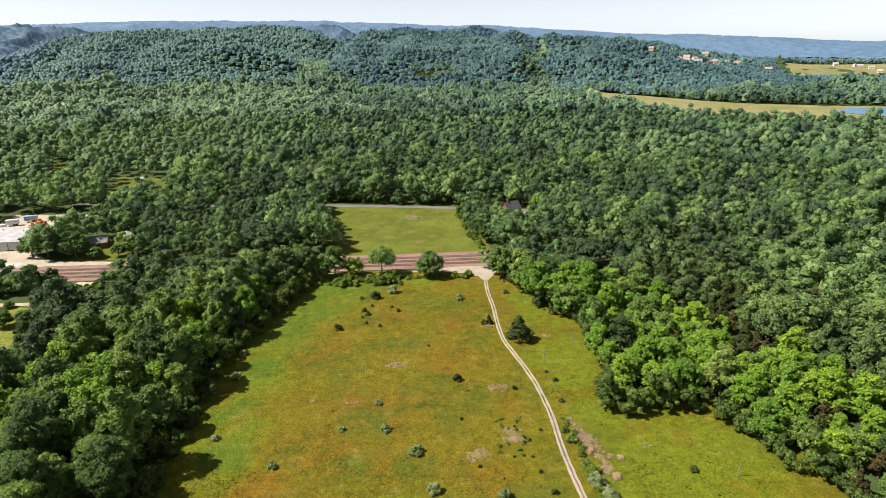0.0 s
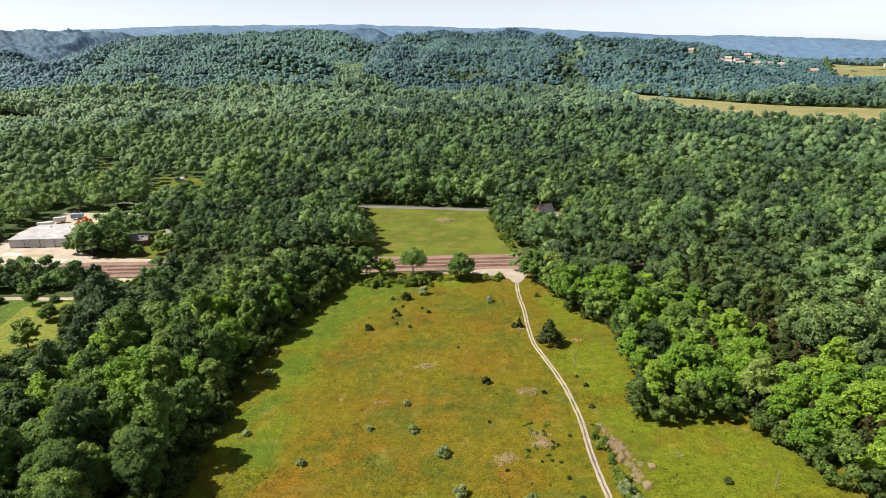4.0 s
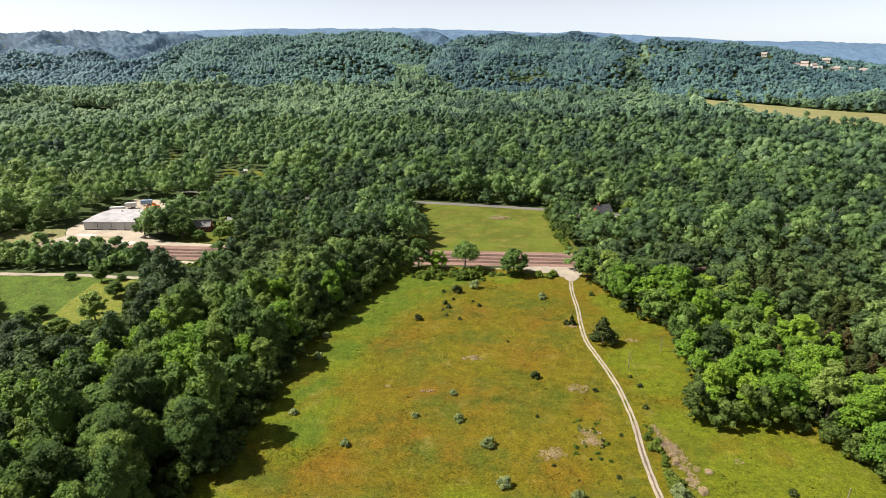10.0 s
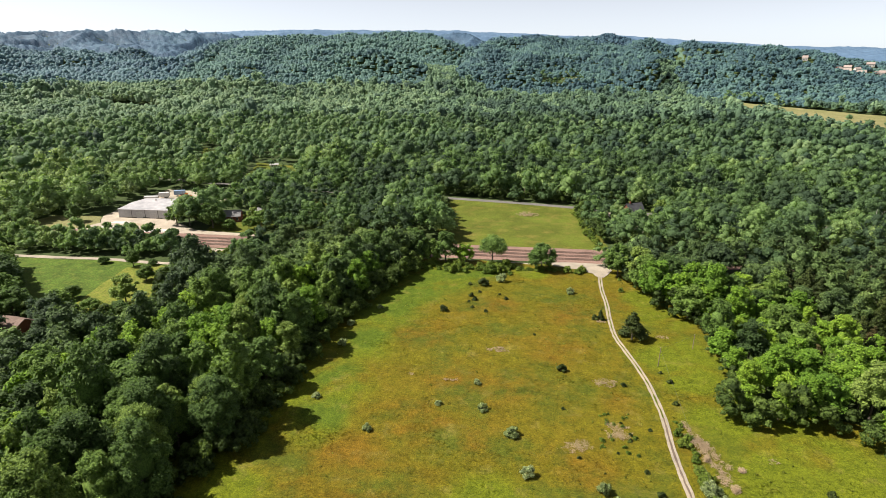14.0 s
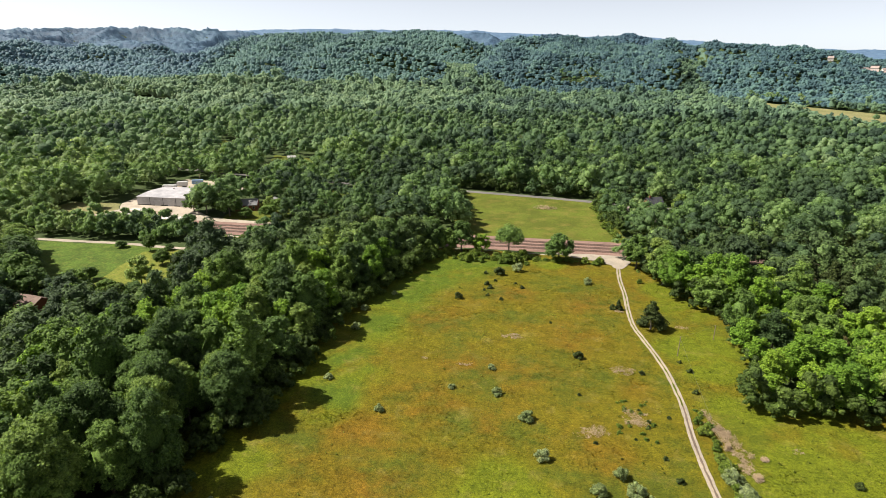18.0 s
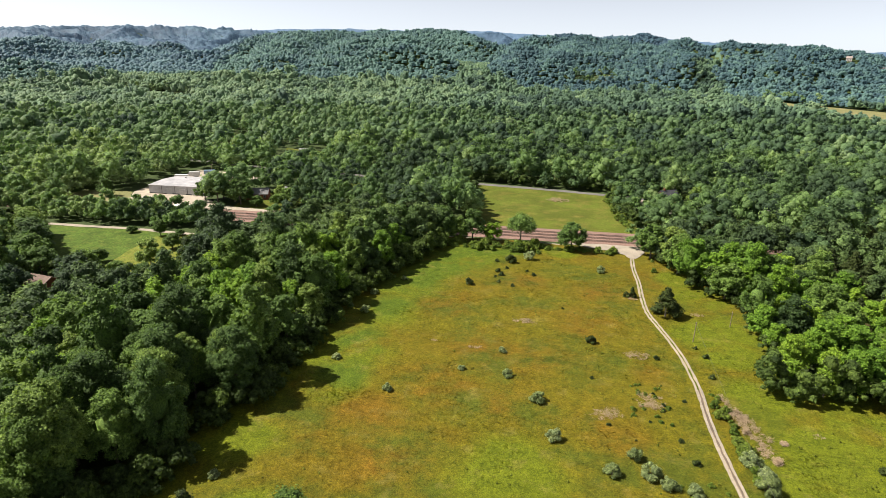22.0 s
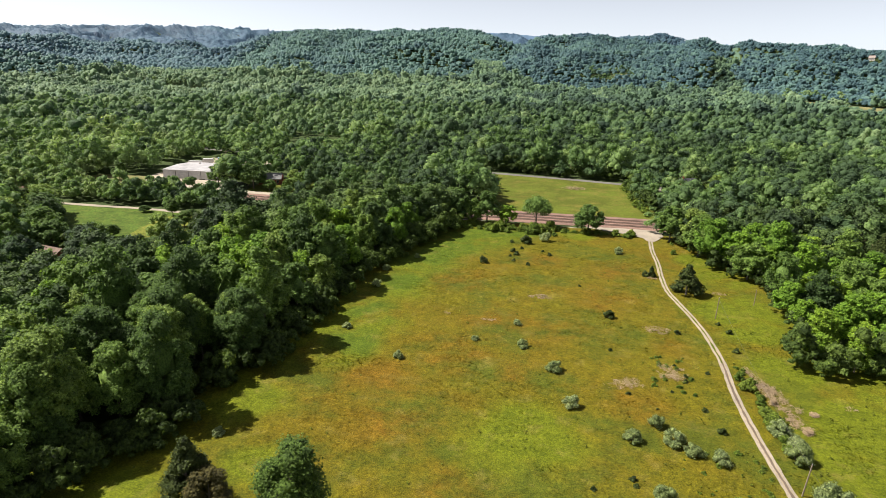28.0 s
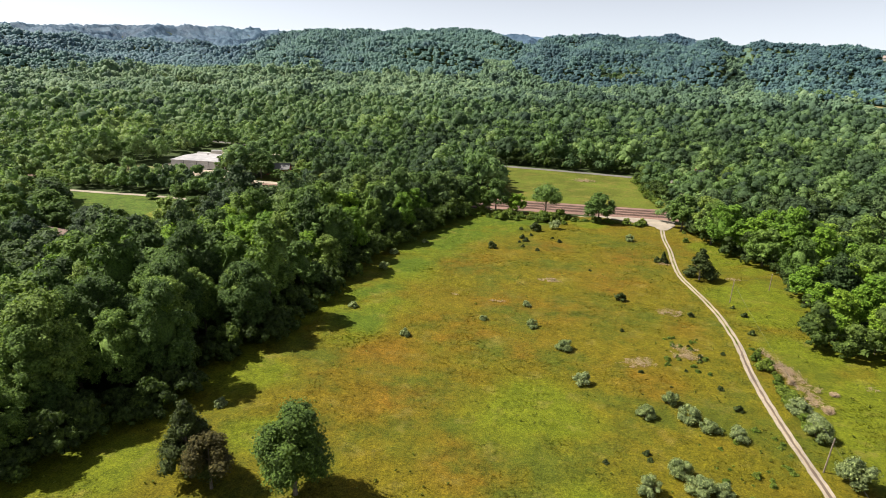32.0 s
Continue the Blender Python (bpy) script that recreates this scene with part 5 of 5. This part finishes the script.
def hedgerow():
    """The dense belt of small trees between the pasture and the railway, and the wood edges round the far fields."""
    V = [crown(190 + i, 4.0, 0.0, h, 420, 0.62, 14, "round", 0.9) for i, h in enumerate((8.0, 10.0, 12.0))]
    x, y = jitter_grid(-268, -110, 212, 240, 4.4, 41)
    ok = inside(HEDGE, x, y) & ~((x > -158) & (x < -134) & (y > 218)) & ~along(GRAVEL_ROAD, x, y, 4.0)
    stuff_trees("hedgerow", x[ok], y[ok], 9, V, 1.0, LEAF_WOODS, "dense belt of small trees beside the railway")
    rng = np.random.default_rng(5)
    pts = []
    for poly in (STRIP, BROWN_FLAT, FAR_STRIP, HILL_FIELD):
        for (x0, y0), (x1, y1) in zip(poly, poly[1:] + poly[:1]):
            n = int(math.hypot(x1 - x0, y1 - y0) / 5)
            for k in range(n):
                u = (k + rng.uniform()) / n
                px, py = x0 + (x1 - x0) * u, y0 + (y1 - y0) * u
                d = math.hypot(px, py)
                pts.append((px * (1 + 5 / d), py * (1 + 5 / d)))
    p = np.array(pts)
    W = [crown(195 + i, 4.5, 0.0, h, 60, 1.2, 7, "round", 1.0) for i, h in enumerate((8.0, 11.0))]
    # this leaf colour holds the distance haze too
    stuff_trees("far_edge_trees", p[:, 0], p[:, 1], 10, W, 1.0, LEAF_DISTANT_HAZE, "trees along the edges of far fields")


hedgerow()
for o in kinds + cedar_kinds + fine_kinds:
    drop(o)


# ---- grass tussocks ----
def tussocks():
    """Low weeds scattered through the rough meadow."""
    rng = np.random.default_rng(3)
    n = 1900
    x, y = rng.uniform(-70, 96, n), rng.uniform(45, 228, n)
    ok = inside(FIELD_EDGE, x, y) & ~along(TRACK_ROAD, x, y, 1.9) & (rng.uniform(0, 1, n) < 0.12 + 0.75 * (vnoise(x / 11, y / 11, 5) > 0.25) + 0.3 * (x > 5))
    x, y = x[ok], y[ok]
    mods = [crown(300 + i, 0.34, 0.0, 0.4, 16, 0.2, 3, "round", 0.9, 1.2, True) for i in range(3)]
    ob = stuff_trees("meadow_weeds", x, y, 12, mods, 0.85, LEAF_WEED, "low green weeds scattered through meadow grass")
    ob.location.z = 0.25
    tagged(ob, category="weeds")


tussocks()


def tufts():
    """Tufts of standing grass over the rough meadow, thicker and taller in drifts."""
    rng = np.random.default_rng(9)
    n = 90000
    x, y = rng.uniform(-72, 92, n), 46 + 182 * rng.uniform(0, 1, n) ** 1.35
    ok = inside(FIELD_EDGE, x, y) & ~along(TRACK_ROAD, x, y, 0.95) & (rng.uniform(0, 1, n) < 0.62 + 0.5 * vnoise(x / 5, y / 5, 41))
    x, y = x[ok], y[ok]
    k = len(x)
    z = height(x, y) + 0.28 + 0.12 * vnoise(x / 9, y / 9, 2)
    tall = (0.15 + 0.07 * vnoise(x / 12, y / 12, 42)) * rng.uniform(0.6, 1.3, k)
    V = []
    for _ in range(4):
        a = rng.uniform(0, 6.283, k)
        o = rng.normal(0, 0.14, (2, k))
        w = rng.uniform(0.05, 0.11, k)
        lean = rng.normal(0, 0.20, (2, k))
        p = np.stack([x + o[0], y + o[1], z - 0.05], 1)
        s = np.stack([np.cos(a) * w, np.sin(a) * w, np.zeros(k)], 1)
        V.append(np.stack([p - s, p + s, p + np.stack([lean[0], lean[1], tall], 1)], 1))
    V = np.concatenate(V).reshape(-1, 3)
    me = mesh_from("meadow_grass", V, np.arange(len(V)).reshape(-1, 3), [BLADES])
    tagged(new("meadow_grass", me), "tufts of rough summer grass in green and rust", "grass", kind="stuff")


tufts()


# ---- bare and dead patches ----
def blob(cx, cy, rx, ry, seed, turn=0.0):
    rnd = random.Random(seed)
    out = []
    for i in range(22):
        a = 6.283 * i / 22
        k = rnd.uniform(0.62, 1.12)
        px, py = rx * k * math.cos(a), ry * k * math.sin(a)
        out.append((cx + px * math.cos(turn) - py * math.sin(turn), cy + px * math.sin(turn) + py * math.cos(turn)))
    return out


def litter(name, outline, n, material, label, long=0.9, seed=1, pile=0.26):
    """Dry stalks lying about inside an outline, thick in the middle and in streaks."""
    rng = np.random.default_rng(seed)
    o = np.array(outline)
    lo, hi = o.min(0), o.max(0)
    n *= 2
    x, y = rng.uniform(lo[0], hi[0], n), rng.uniform(lo[1], hi[1], n)
    off = np.hypot((x - (lo[0] + hi[0]) / 2) / (hi[0] - lo[0]), (y - (lo[1] + hi[1]) / 2) / (hi[1] - lo[1])) * 2
    ok = inside(outline, x, y) & (rng.uniform(0, 1, n) < 1.15 - off + 0.9 * vnoise(x / 0.9, y / 0.9, seed + 3))
    x, y = x[ok], y[ok]
    n = len(x)
    a = rng.uniform(0, 6.283, n)
    L = rng.uniform(0.3, 1.0, n) * long
    d = np.stack([np.cos(a) * L, np.sin(a) * L, rng.uniform(-0.2, 0.45, n) * pile * 2], 1)
    s = np.stack([-np.sin(a), np.cos(a), np.zeros(n)], 1) * 0.04
    b = np.stack([x, y, height(x, y) + 0.34 + rng.uniform(0, 1, n) * pile * (1.1 + vnoise(x / 1.4, y / 1.4, seed))], 1)
    v = np.stack([b - d / 2 - s, b + d / 2, b - d / 2 + s], 1).reshape(-1, 3)
    me = mesh_from(name, v, np.arange(len(v)).reshape(-1, 3), [material])
    return tagged(new(name, me), label, "dry stalks", kind="stuff")


for i, (cx, cy, rx, ry, turn) in enumerate(((17, 144, 3.4, 2.3, 0.2), (18.5, 122, 3.6, 4.6, 0.4), (-13, 158, 4.0, 2.0, -0.3), (9, 115, 4.2, 2.6, 0.5), (-34, 139, 1.2, 0.8, 0), (-23, 138, 2.2, 0.9, 0.1), (18.5, 183.3, 1.6, 1.0, 0), (36, 175, 2.4, 1.4, 0), (49, 117, 2.2, 1.2, 0.6))):
    o = blob(cx, cy, rx, ry, i, turn)
    litter("dead_grass", o, int(rx * ry * 78), BRUSH, "patch of dry greyish dead grass in the meadow", 0.8, i)
for i, (cx, cy, rx, ry) in enumerate(((34.2, 127.5, 1.3, 2.2), (35.4, 123, 1.9, 2.8), (37.0, 118.5, 2.2, 3.0), (37.8, 113.5, 2.0, 2.8), (41.5, 113, 0.8, 0.9), (36.2, 121, 1.4, 2.4), (38.8, 109.5, 1.5, 2.2), (39.6, 106.5, 1.0, 1.5), (35.0, 115.5, 0.9, 1.8))):
    litter("cut_brush", blob(cx + 0.8 * math.sin(5 * i), cy, rx * 1.15, ry, 30 + i, 0.25), 620, BRUSH, "tangle of pale cut dead brush in grass", 1.1, 11 + i, 0.45)
litter("dead_grass", blob(-12, 322, 6.5, 7.0, 6, 0.0), 2600, BRUSH, "patch of bare tan earth and dead grass in the far meadow", 1.2, 17)
sheet("mown_strip", wobbly([(-169.2, 202.6), (-166, 187), (-162.8, 172), (-158, 158), (-136, 158), (-142, 188), (-147, 206), (-160, 208.5)], 4, 0.35, 3), 0.12, HAY, "mown pale strip at the pasture's edge", "meadow")


for i, (x0, y0, x1, y1, mt, lb) in enumerate(((-214, 262, -200, 266, DIRT, "brown bare footing of a former building"), (-226, 264, -217, 268, CONCRETE, "cracked grey concrete slab in the yard"), (-199, 250, -188, 258, CONCRETE, "pale worn concrete apron"))):
    sheet("slab", wobbly([(x0, y0), (x1, y0), (x1, y1), (x0, y1)], 2.5, 0.3, 40 + i), 0.13, mt, lb, "slab", 4.0)


# ---- poles and wires ----
def pole(x, y, tall, lean, label, arm=True):
    p = thing("utility_pole", pose(x, y, float(height(x, y)), lean, lean * 0.5, 20), label, "utility pole", "utility poles")
    part("shaft", rod((0, 0, -0.4), (0, 0, tall), 0.12, 0.09, 9), TIMBER, p)
    if arm:
        part("crossarm", boxed(-0.9, -0.06, tall - 0.75, 0.9, 0.06, tall - 0.6, bevel=0.01), TIMBER, p)
    for k in (-0.75, 0.0, 0.75) if arm else (0.0,):
        part("insulator", rod((k, 0, tall - 0.6 if arm else tall), (k, 0, tall - 0.42 if arm else tall + 0.18), 0.05, 0.035, 8), CONCRETE, p)
    return p


pole(33.4, 88.3, 6.0, 3.5, "weathered wooden utility pole among silvery shrubs", False)
pole(32.0, 156.0, 6.0, 2.0, "weathered wooden utility pole beside the lane", False)
pole(43.6, 168.8, 4.8, 1.0, "weathered wooden utility pole at the woods' edge", False)
pole(66, 106, 4.5, 2.0, "grey dead pole in the grass by the woods", False)
pole(-16, 356, 10.0, 0.5, "wooden utility pole beside the country road")
pole(-92, 297, 11.0, 0.5, "wooden utility pole standing among trees")
pole(-222, 322, 9.0, 0.5, "wooden utility pole behind the warehouse")


def wire(a, b, sag):
    bm = bmesh.new()
    a, b = Vector(a), Vector(b)
    last = a
    for k in range(1, 13):
        u = k / 12
        q = a.lerp(b, u) - Vector((0, 0, sag * 4 * u * (1 - u)))
        tube(bm, last, q, 0.018, 0.018, 4)
        last = q
    tagged(part("overhead_wire", bm, WIRE), "thin dark overhead wire between poles", "wire")


wire((33.2, 87.9, 6.0), (31.9, 155.8, 6.0), 0.9)
wire((31.9, 155.8, 6.0), (43.5, 168.7, 4.8), 0.4)
wire((33.2, 87.9, 5.8), (37.5, 83.5, 0.4), 0.0)


# ---- buildings ----
def gable(bm, x0, y0, x1, y1, z0, z1, over, thick=0.18, axis="x"):
    """A pitched roof of two slabs, its ridge along x or y."""
    if axis == "y":
        xm = (x0 + x1) / 2
        k = (z1 - z0) / (xm - x0)
        prof = [(x0 - over, z0 - over * k), (xm, z1), (x1 + over, z0 - over * k), (x1 + over, z0 - over * k + thick), (xm, z1 + thick * 1.2), (x0 - over, z0 - over * k + thick)]
        return prism(bm, prof, y0 - over, y1 + over)
    r = gable(bm, y0, x0, y1, x1, z0, z1, over, thick, "y")
    bmesh.ops.transform(bm, matrix=Matrix(((0, 1, 0, 0), (1, 0, 0, 0), (0, 0, 1, 0), (0, 0, 0, 1))), verts=bm.verts)
    bmesh.ops.recalc_face_normals(bm, faces=bm.faces)
    return r


def window(parent, x, y, z, w, h, face="y"):
    """A framed pane on a wall that faces -y, or -x."""
    if face == "y":
        f = part("window", boxed(x - w / 2 - 0.08, y - 0.07, z - 0.08, x + w / 2 + 0.08, y + 0.02, z + h + 0.08, bevel=0.02), PAINT_WHITE, parent)
        part("pane", boxed(x - w / 2, y - 0.09, z, x + w / 2, y - 0.04, z + h), GLASS, f)
    else:
        f = part("window", boxed(x - 0.07, y - w / 2 - 0.08, z - 0.08, x + 0.02, y + w / 2 + 0.08, z + h + 0.08, bevel=0.02), PAINT_WHITE, parent)
        part("pane", boxed(x - 0.09, y - w / 2, z, x - 0.04, y + w / 2, z + h), GLASS, f)


def house(name, m, w, d, eaves, ridge, wall, roof, label, axis="x", chimney=True, rows=(1.0,), group=""):
    h = thing(name, m, label, "house", group)
    bm = bmesh.new()
    x0, x1, y0, y1 = -w / 2, w / 2, -d / 2, d / 2
    if axis == "x":
        prism(bm, [(y0, -0.3), (y1, -0.3), (y1, eaves), (0, ridge), (y0, eaves)], x0, x1)
        bmesh.ops.transform(bm, matrix=Matrix(((0, 1, 0, 0), (1, 0, 0, 0), (0, 0, 1, 0), (0, 0, 0, 1))), verts=bm.verts)
    else:
        prism(bm, [(x0, -0.3), (x1, -0.3), (x1, eaves), (0, ridge), (x0, eaves)], y0, y1)
    bmesh.ops.recalc_face_normals(bm, faces=bm.faces)
    part("wall", bm, wall, h)
    part("roof", gable(bmesh.new(), x0, y0, x1, y1, eaves + 0.02, ridge + 0.02, 0.4, 0.16, axis), roof, h)
    if chimney:
        part("chimney", boxed(x0 + w * 0.2, -0.35, ridge - 1.0, x0 + w * 0.2 + 0.7, 0.35, ridge + 1.1, bevel=0.03), BRICK_RED, h)
    for z in rows:
        n = max(2, int(w / 3))
        for k in range(n):
            window(h, x0 + w * (k + 0.5) / n, y0, z, 1.0, 1.3)
        for k in (-0.25, 0.25):
            window(h, x0, d * k, z, 1.0, 1.3, "x")
    part("door", boxed(-0.5, y0 - 0.08, 0.0, 0.5, y0 + 0.02, 2.1, bevel=0.02), TIMBER, h)
    return h


def warehouse():
    w = thing("warehouse", pose(-229.5, 275.2, 0.1, 0, 0, 4.0), "long low white metal warehouse with a pale flat roof", "warehouse")
    L, D, H = 32.0, 27.0, 4.5
    bm = bmesh.new()
    box(bm, 0, 0, 0, L, 0.3, H)
    box(bm, 0, D - 0.3, 0, L, D, H)
    box(bm, 0, 0.3, 0, 0.3, D - 0.3, H)
    box(bm, L - 0.3, 0.3, 0, L, D - 0.3, H)
    part("wall", bm, WALL_WHITE, w)
    part("roof", gable(bmesh.new(), 0, 0, L, D, H + 0.05, H + 0.75, 0.35, 0.15, "x"), ROOF_WHITE, w)
    for k in range(12):
        part("roof_seam", boxed(2.6 * k + 1.2, -0.3, H + 0.2, 2.6 * k + 1.3, -0.2, H + 0.34), CONCRETE, w)
    for x in (7.5, 15.2, 22.6, 29.5):
        part("downpipe", boxed(x, -0.14, 0.1, x + 0.14, 0.0, H - 0.1), DARK_GAP, w)
    for x in (10.2, 18.0, 25.0):
        d = part("roller_door", boxed(x, -0.08, 0.05, x + 3.4, -0.01, 3.1, bevel=0.02), PAINT_WHITE, w)
        for k in range(7):
            part("slat", boxed(x + 0.05, -0.11, 0.2 + 0.4 * k, x + 3.35, -0.085, 0.5 + 0.4 * k), WALL_WHITE, d)
    part("dark_plinth", boxed(0.05, -0.06, 0.0, L - 0.05, -0.01, 0.45), DARK_GAP, w)
    for x, y in ((9, 20), (20, 23), (27, 9)):
        part("roof_vent", boxed(x, y, H + 0.3, x + 0.8, y + 0.8, H + 1.3, bevel=0.06), CONCRETE, w)


warehouse()
house("house", pose(-167.5, 281, 0.1, 0, 0, 20), 12, 8.5, 3.0, 5.4, BRICK_RED, SHINGLE_WORN, "low brick house with a worn grey shingle roof", "x", False)
house("house", pose(-154.5, 287, 0.1, 0, 0, 20), 8, 9, 3.0, 5.0, STUCCO, SHINGLE_GREY, "pale outbuilding with a grey shingle roof beside a house", "y", False)
house("house", pose(43.5, 321.5, 0.1, 0, 0, 30), 9.0, 7.0, 5.4, 9.0, BRICK_RED, SHINGLE, "tall red brick house with a steep dark roof", "x", True, (1.0, 3.9))
house("house", pose(-162.5, 143.5, 0.1, 0, 0, -8), 8.5, 6.5, 2.6, 4.3, BRICK_RED, ROOF_RED, "small house with a reddish brown roof hidden in trees", "x", False)
house("shed", spot(-211, 424, 25), 6, 4, 2.4, 3.4, STUCCO, SHINGLE_GREY, "small shed with a pale metal roof in a glade", "x", False)
rnd = random.Random(8)
for i, (x, y) in enumerate(HAMLET):
    w = 8.0 + 4.0 * (i * 5 % 7) / 6
    house("far_house", spot(x, y, rnd.uniform(-40, 40)), w, w * 0.66, 4.4, 7.4, BRICK_RED if i % 5 == 1 else STUCCO, ROOF_TAN, "large pale house with a reddish tan roof on a hillside", "x", False, (1.2,), "houses of the hillside hamlet")
for i, (x, y, w) in enumerate(((309, 1004, 8), (757, 1146, 9), (770, 1068, 9), (735, 998, 8), (806, 1150, 10), (740, 1120, 8), (782, 1130, 8), (560, 1075, 8))):
    house("far_house", spot(x, y, rnd.uniform(-40, 40)), w, w * 0.66, 3.2, 5.6, STUCCO, ROOF_TAN, "pale far-off house with a tan roof on a hilltop", "x", False, (1.2,), "houses on the far hilltop")
for x, y in ((503, 752), (513, 750)):
    house("far_barn", spot(x, y, 10), 12, 8, 4.0, 6.5, PAINT_WHITE, PAINT_WHITE, "white barn beside a far field", "x", False, (1.0,), "white barns")
sheet("pond", wobbly(POND, 15, 2, 3), 0.9, WATER, "still blue pond beside a hay field", "pond", 40.0)


# ---- vehicles ----
def wheels(parent, spots, r, wide):
    for x, y in spots:
        t = part("wheel", rod((x, y - wide / 2, r), (x, y + wide / 2, r), r, r, 16), RUBBER, parent)
        part("rim", rod((x, y - wide / 2 - 0.02, r), (x, y + wide / 2 + 0.02, r), r * 0.55, r * 0.55, 12), CONCRETE, t)


def trailer(x, y, turn, long, paint, label):
    t = thing("box_trailer", spot(x, y, turn, lift=0.1), label, "trailer", "trailers in the yard")
    part("body", boxed(-long / 2, -1.2, 1.1, long / 2, 1.2, 3.5, bevel=0.06), paint, t)
    part("chassis", boxed(-long / 2 + 0.3, -0.5, 0.85, long / 2 - 0.3, 0.5, 1.1), DARK_GAP, t)
    wheels(t, [(a, b) for a in (long / 2 - 1.4, long / 2 - 2.6) for b in (-1.05, 1.05)], 0.48, 0.28)
    part("landing_leg", boxed(-long / 2 + 1.6, -0.8, 0.0, -long / 2 + 1.8, -0.6, 1.1), CONCRETE, t)
    part("landing_leg", boxed(-long / 2 + 1.6, 0.6, 0.0, -long / 2 + 1.8, 0.8, 1.1), CONCRETE, t)


trailer(-235, 310.5, 15, 8.0, PAINT_WHITE, "white box trailer parked behind the warehouse")
trailer(-233.5, 320.5, 20, 6.0, PAINT_WHITE, "white box trailer in the gravel yard")
trailer(-228, 328, 25, 6.5, PAINT_BLUE, "pale blue box trailer at the yard's back")


def pickup(name, x, y, turn, paint, label):
    t = thing(name, spot(x, y, turn, lift=0.12), label, "truck")
    bm = bmesh.new()
    prism(bm, [(-2.7, 0.5), (2.7, 0.5), (2.75, 1.0), (1.5, 1.15), (0.9, 1.85), (-0.6, 1.9), (-0.75, 1.15), (-2.7, 1.15)], -0.95, 0.95)
    bmesh.ops.bevel(bm, geom=bm.edges[:], offset=0.06, segments=2, affect="EDGES")
    b = part("body", bm, paint, t)
    part("windscreen", prism(bmesh.new(), [(1.46, 1.20), (0.95, 1.80), (0.91, 1.78), (1.42, 1.18)], -0.80, 0.80), GLASS, b)
    for s in (-0.965, 0.965):
        part("side_window", boxed(-0.5, min(s, s * 0.99), 1.25, 0.85, max(s, s * 0.99), 1.75), GLASS, b)
    wheels(t, [(a, c) for a in (-1.75, 1.8) for c in (-0.85, 0.85)], 0.38, 0.24)
    return t


pickup("pickup_truck", -220.5, 196.5, 30, PAINT_BLUE, "pale blue pickup parked in the shade by a pasture")
pickup("pickup_truck", -208.0, 318, 70, PAINT_WHITE, "white pickup parked behind the warehouse")


def loader(x, y, turn):
    t = thing("wheel_loader", spot(x, y, turn, lift=0.1), "orange wheel loader parked in the gravel yard", "loader", "orange machines")
    part("body", boxed(-2.2, -0.9, 0.9, 1.2, 0.9, 2.0, bevel=0.12), PAINT_ORANGE, t)
    c = part("cab", boxed(-0.9, -0.75, 2.0, 0.5, 0.75, 3.3, bevel=0.08), PAINT_ORANGE, t)
    part("cab_window", boxed(0.42, -0.6, 2.2, 0.53, 0.6, 3.1), GLASS, c)
    for s in (-0.6, 0.6):
        part("lift_arm", rod((0.6, s, 1.8), (3.0, s, 0.7), 0.14, 0.12, 6), PAINT_ORANGE, t)
    part("bucket", prism(bmesh.new(), [(2.8, 0.1), (4.0, 0.1), (4.0, 0.2), (3.0, 0.3), (2.95, 1.2), (2.8, 1.2)], -1.2, 1.2), PAINT_ORANGE, t)
    wheels(t, [(a, b) for a in (-1.4, 1.2) for b in (-0.95, 0.95)], 0.7, 0.5)


loader(-219, 315.5, 30)
loader(-214, 318, -50)
loader(-220, 323, 100)
for i, (x, y, r, mt) in enumerate(((-222, 256, 3.2, CONCRETE), (-212, 258, 2.6, DIRT))):
    bm = bmesh.new()
    bmesh.ops.create_cone(bm, cap_ends=True, segments=24, radius1=r, radius2=r * 0.15, depth=1.5, matrix=Matrix.Translation((0, 0, 0.7)))
    bmesh.ops.subdivide_edges(bm, edges=bm.edges[:], cuts=2, use_grid_fill=True)
    for v in bm.verts:
        v.co += Vector((float(vnoise(v.co.x * 1.3 + 9 * i, v.co.y * 1.3, 3)), float(vnoise(v.co.x, v.co.y * 1.2 + 4, 5)), 0.6 * float(vnoise(v.co.x * 1.6, v.co.y * 1.6, 7)))) * 0.35
    ob = part("gravel_heap", bm, mt)
    ob.location = (x, y, 0.05)
    tagged(ob, "low heap of grey gravel in the yard" if i == 0 else "low heap of brown earth in the yard", "heap")
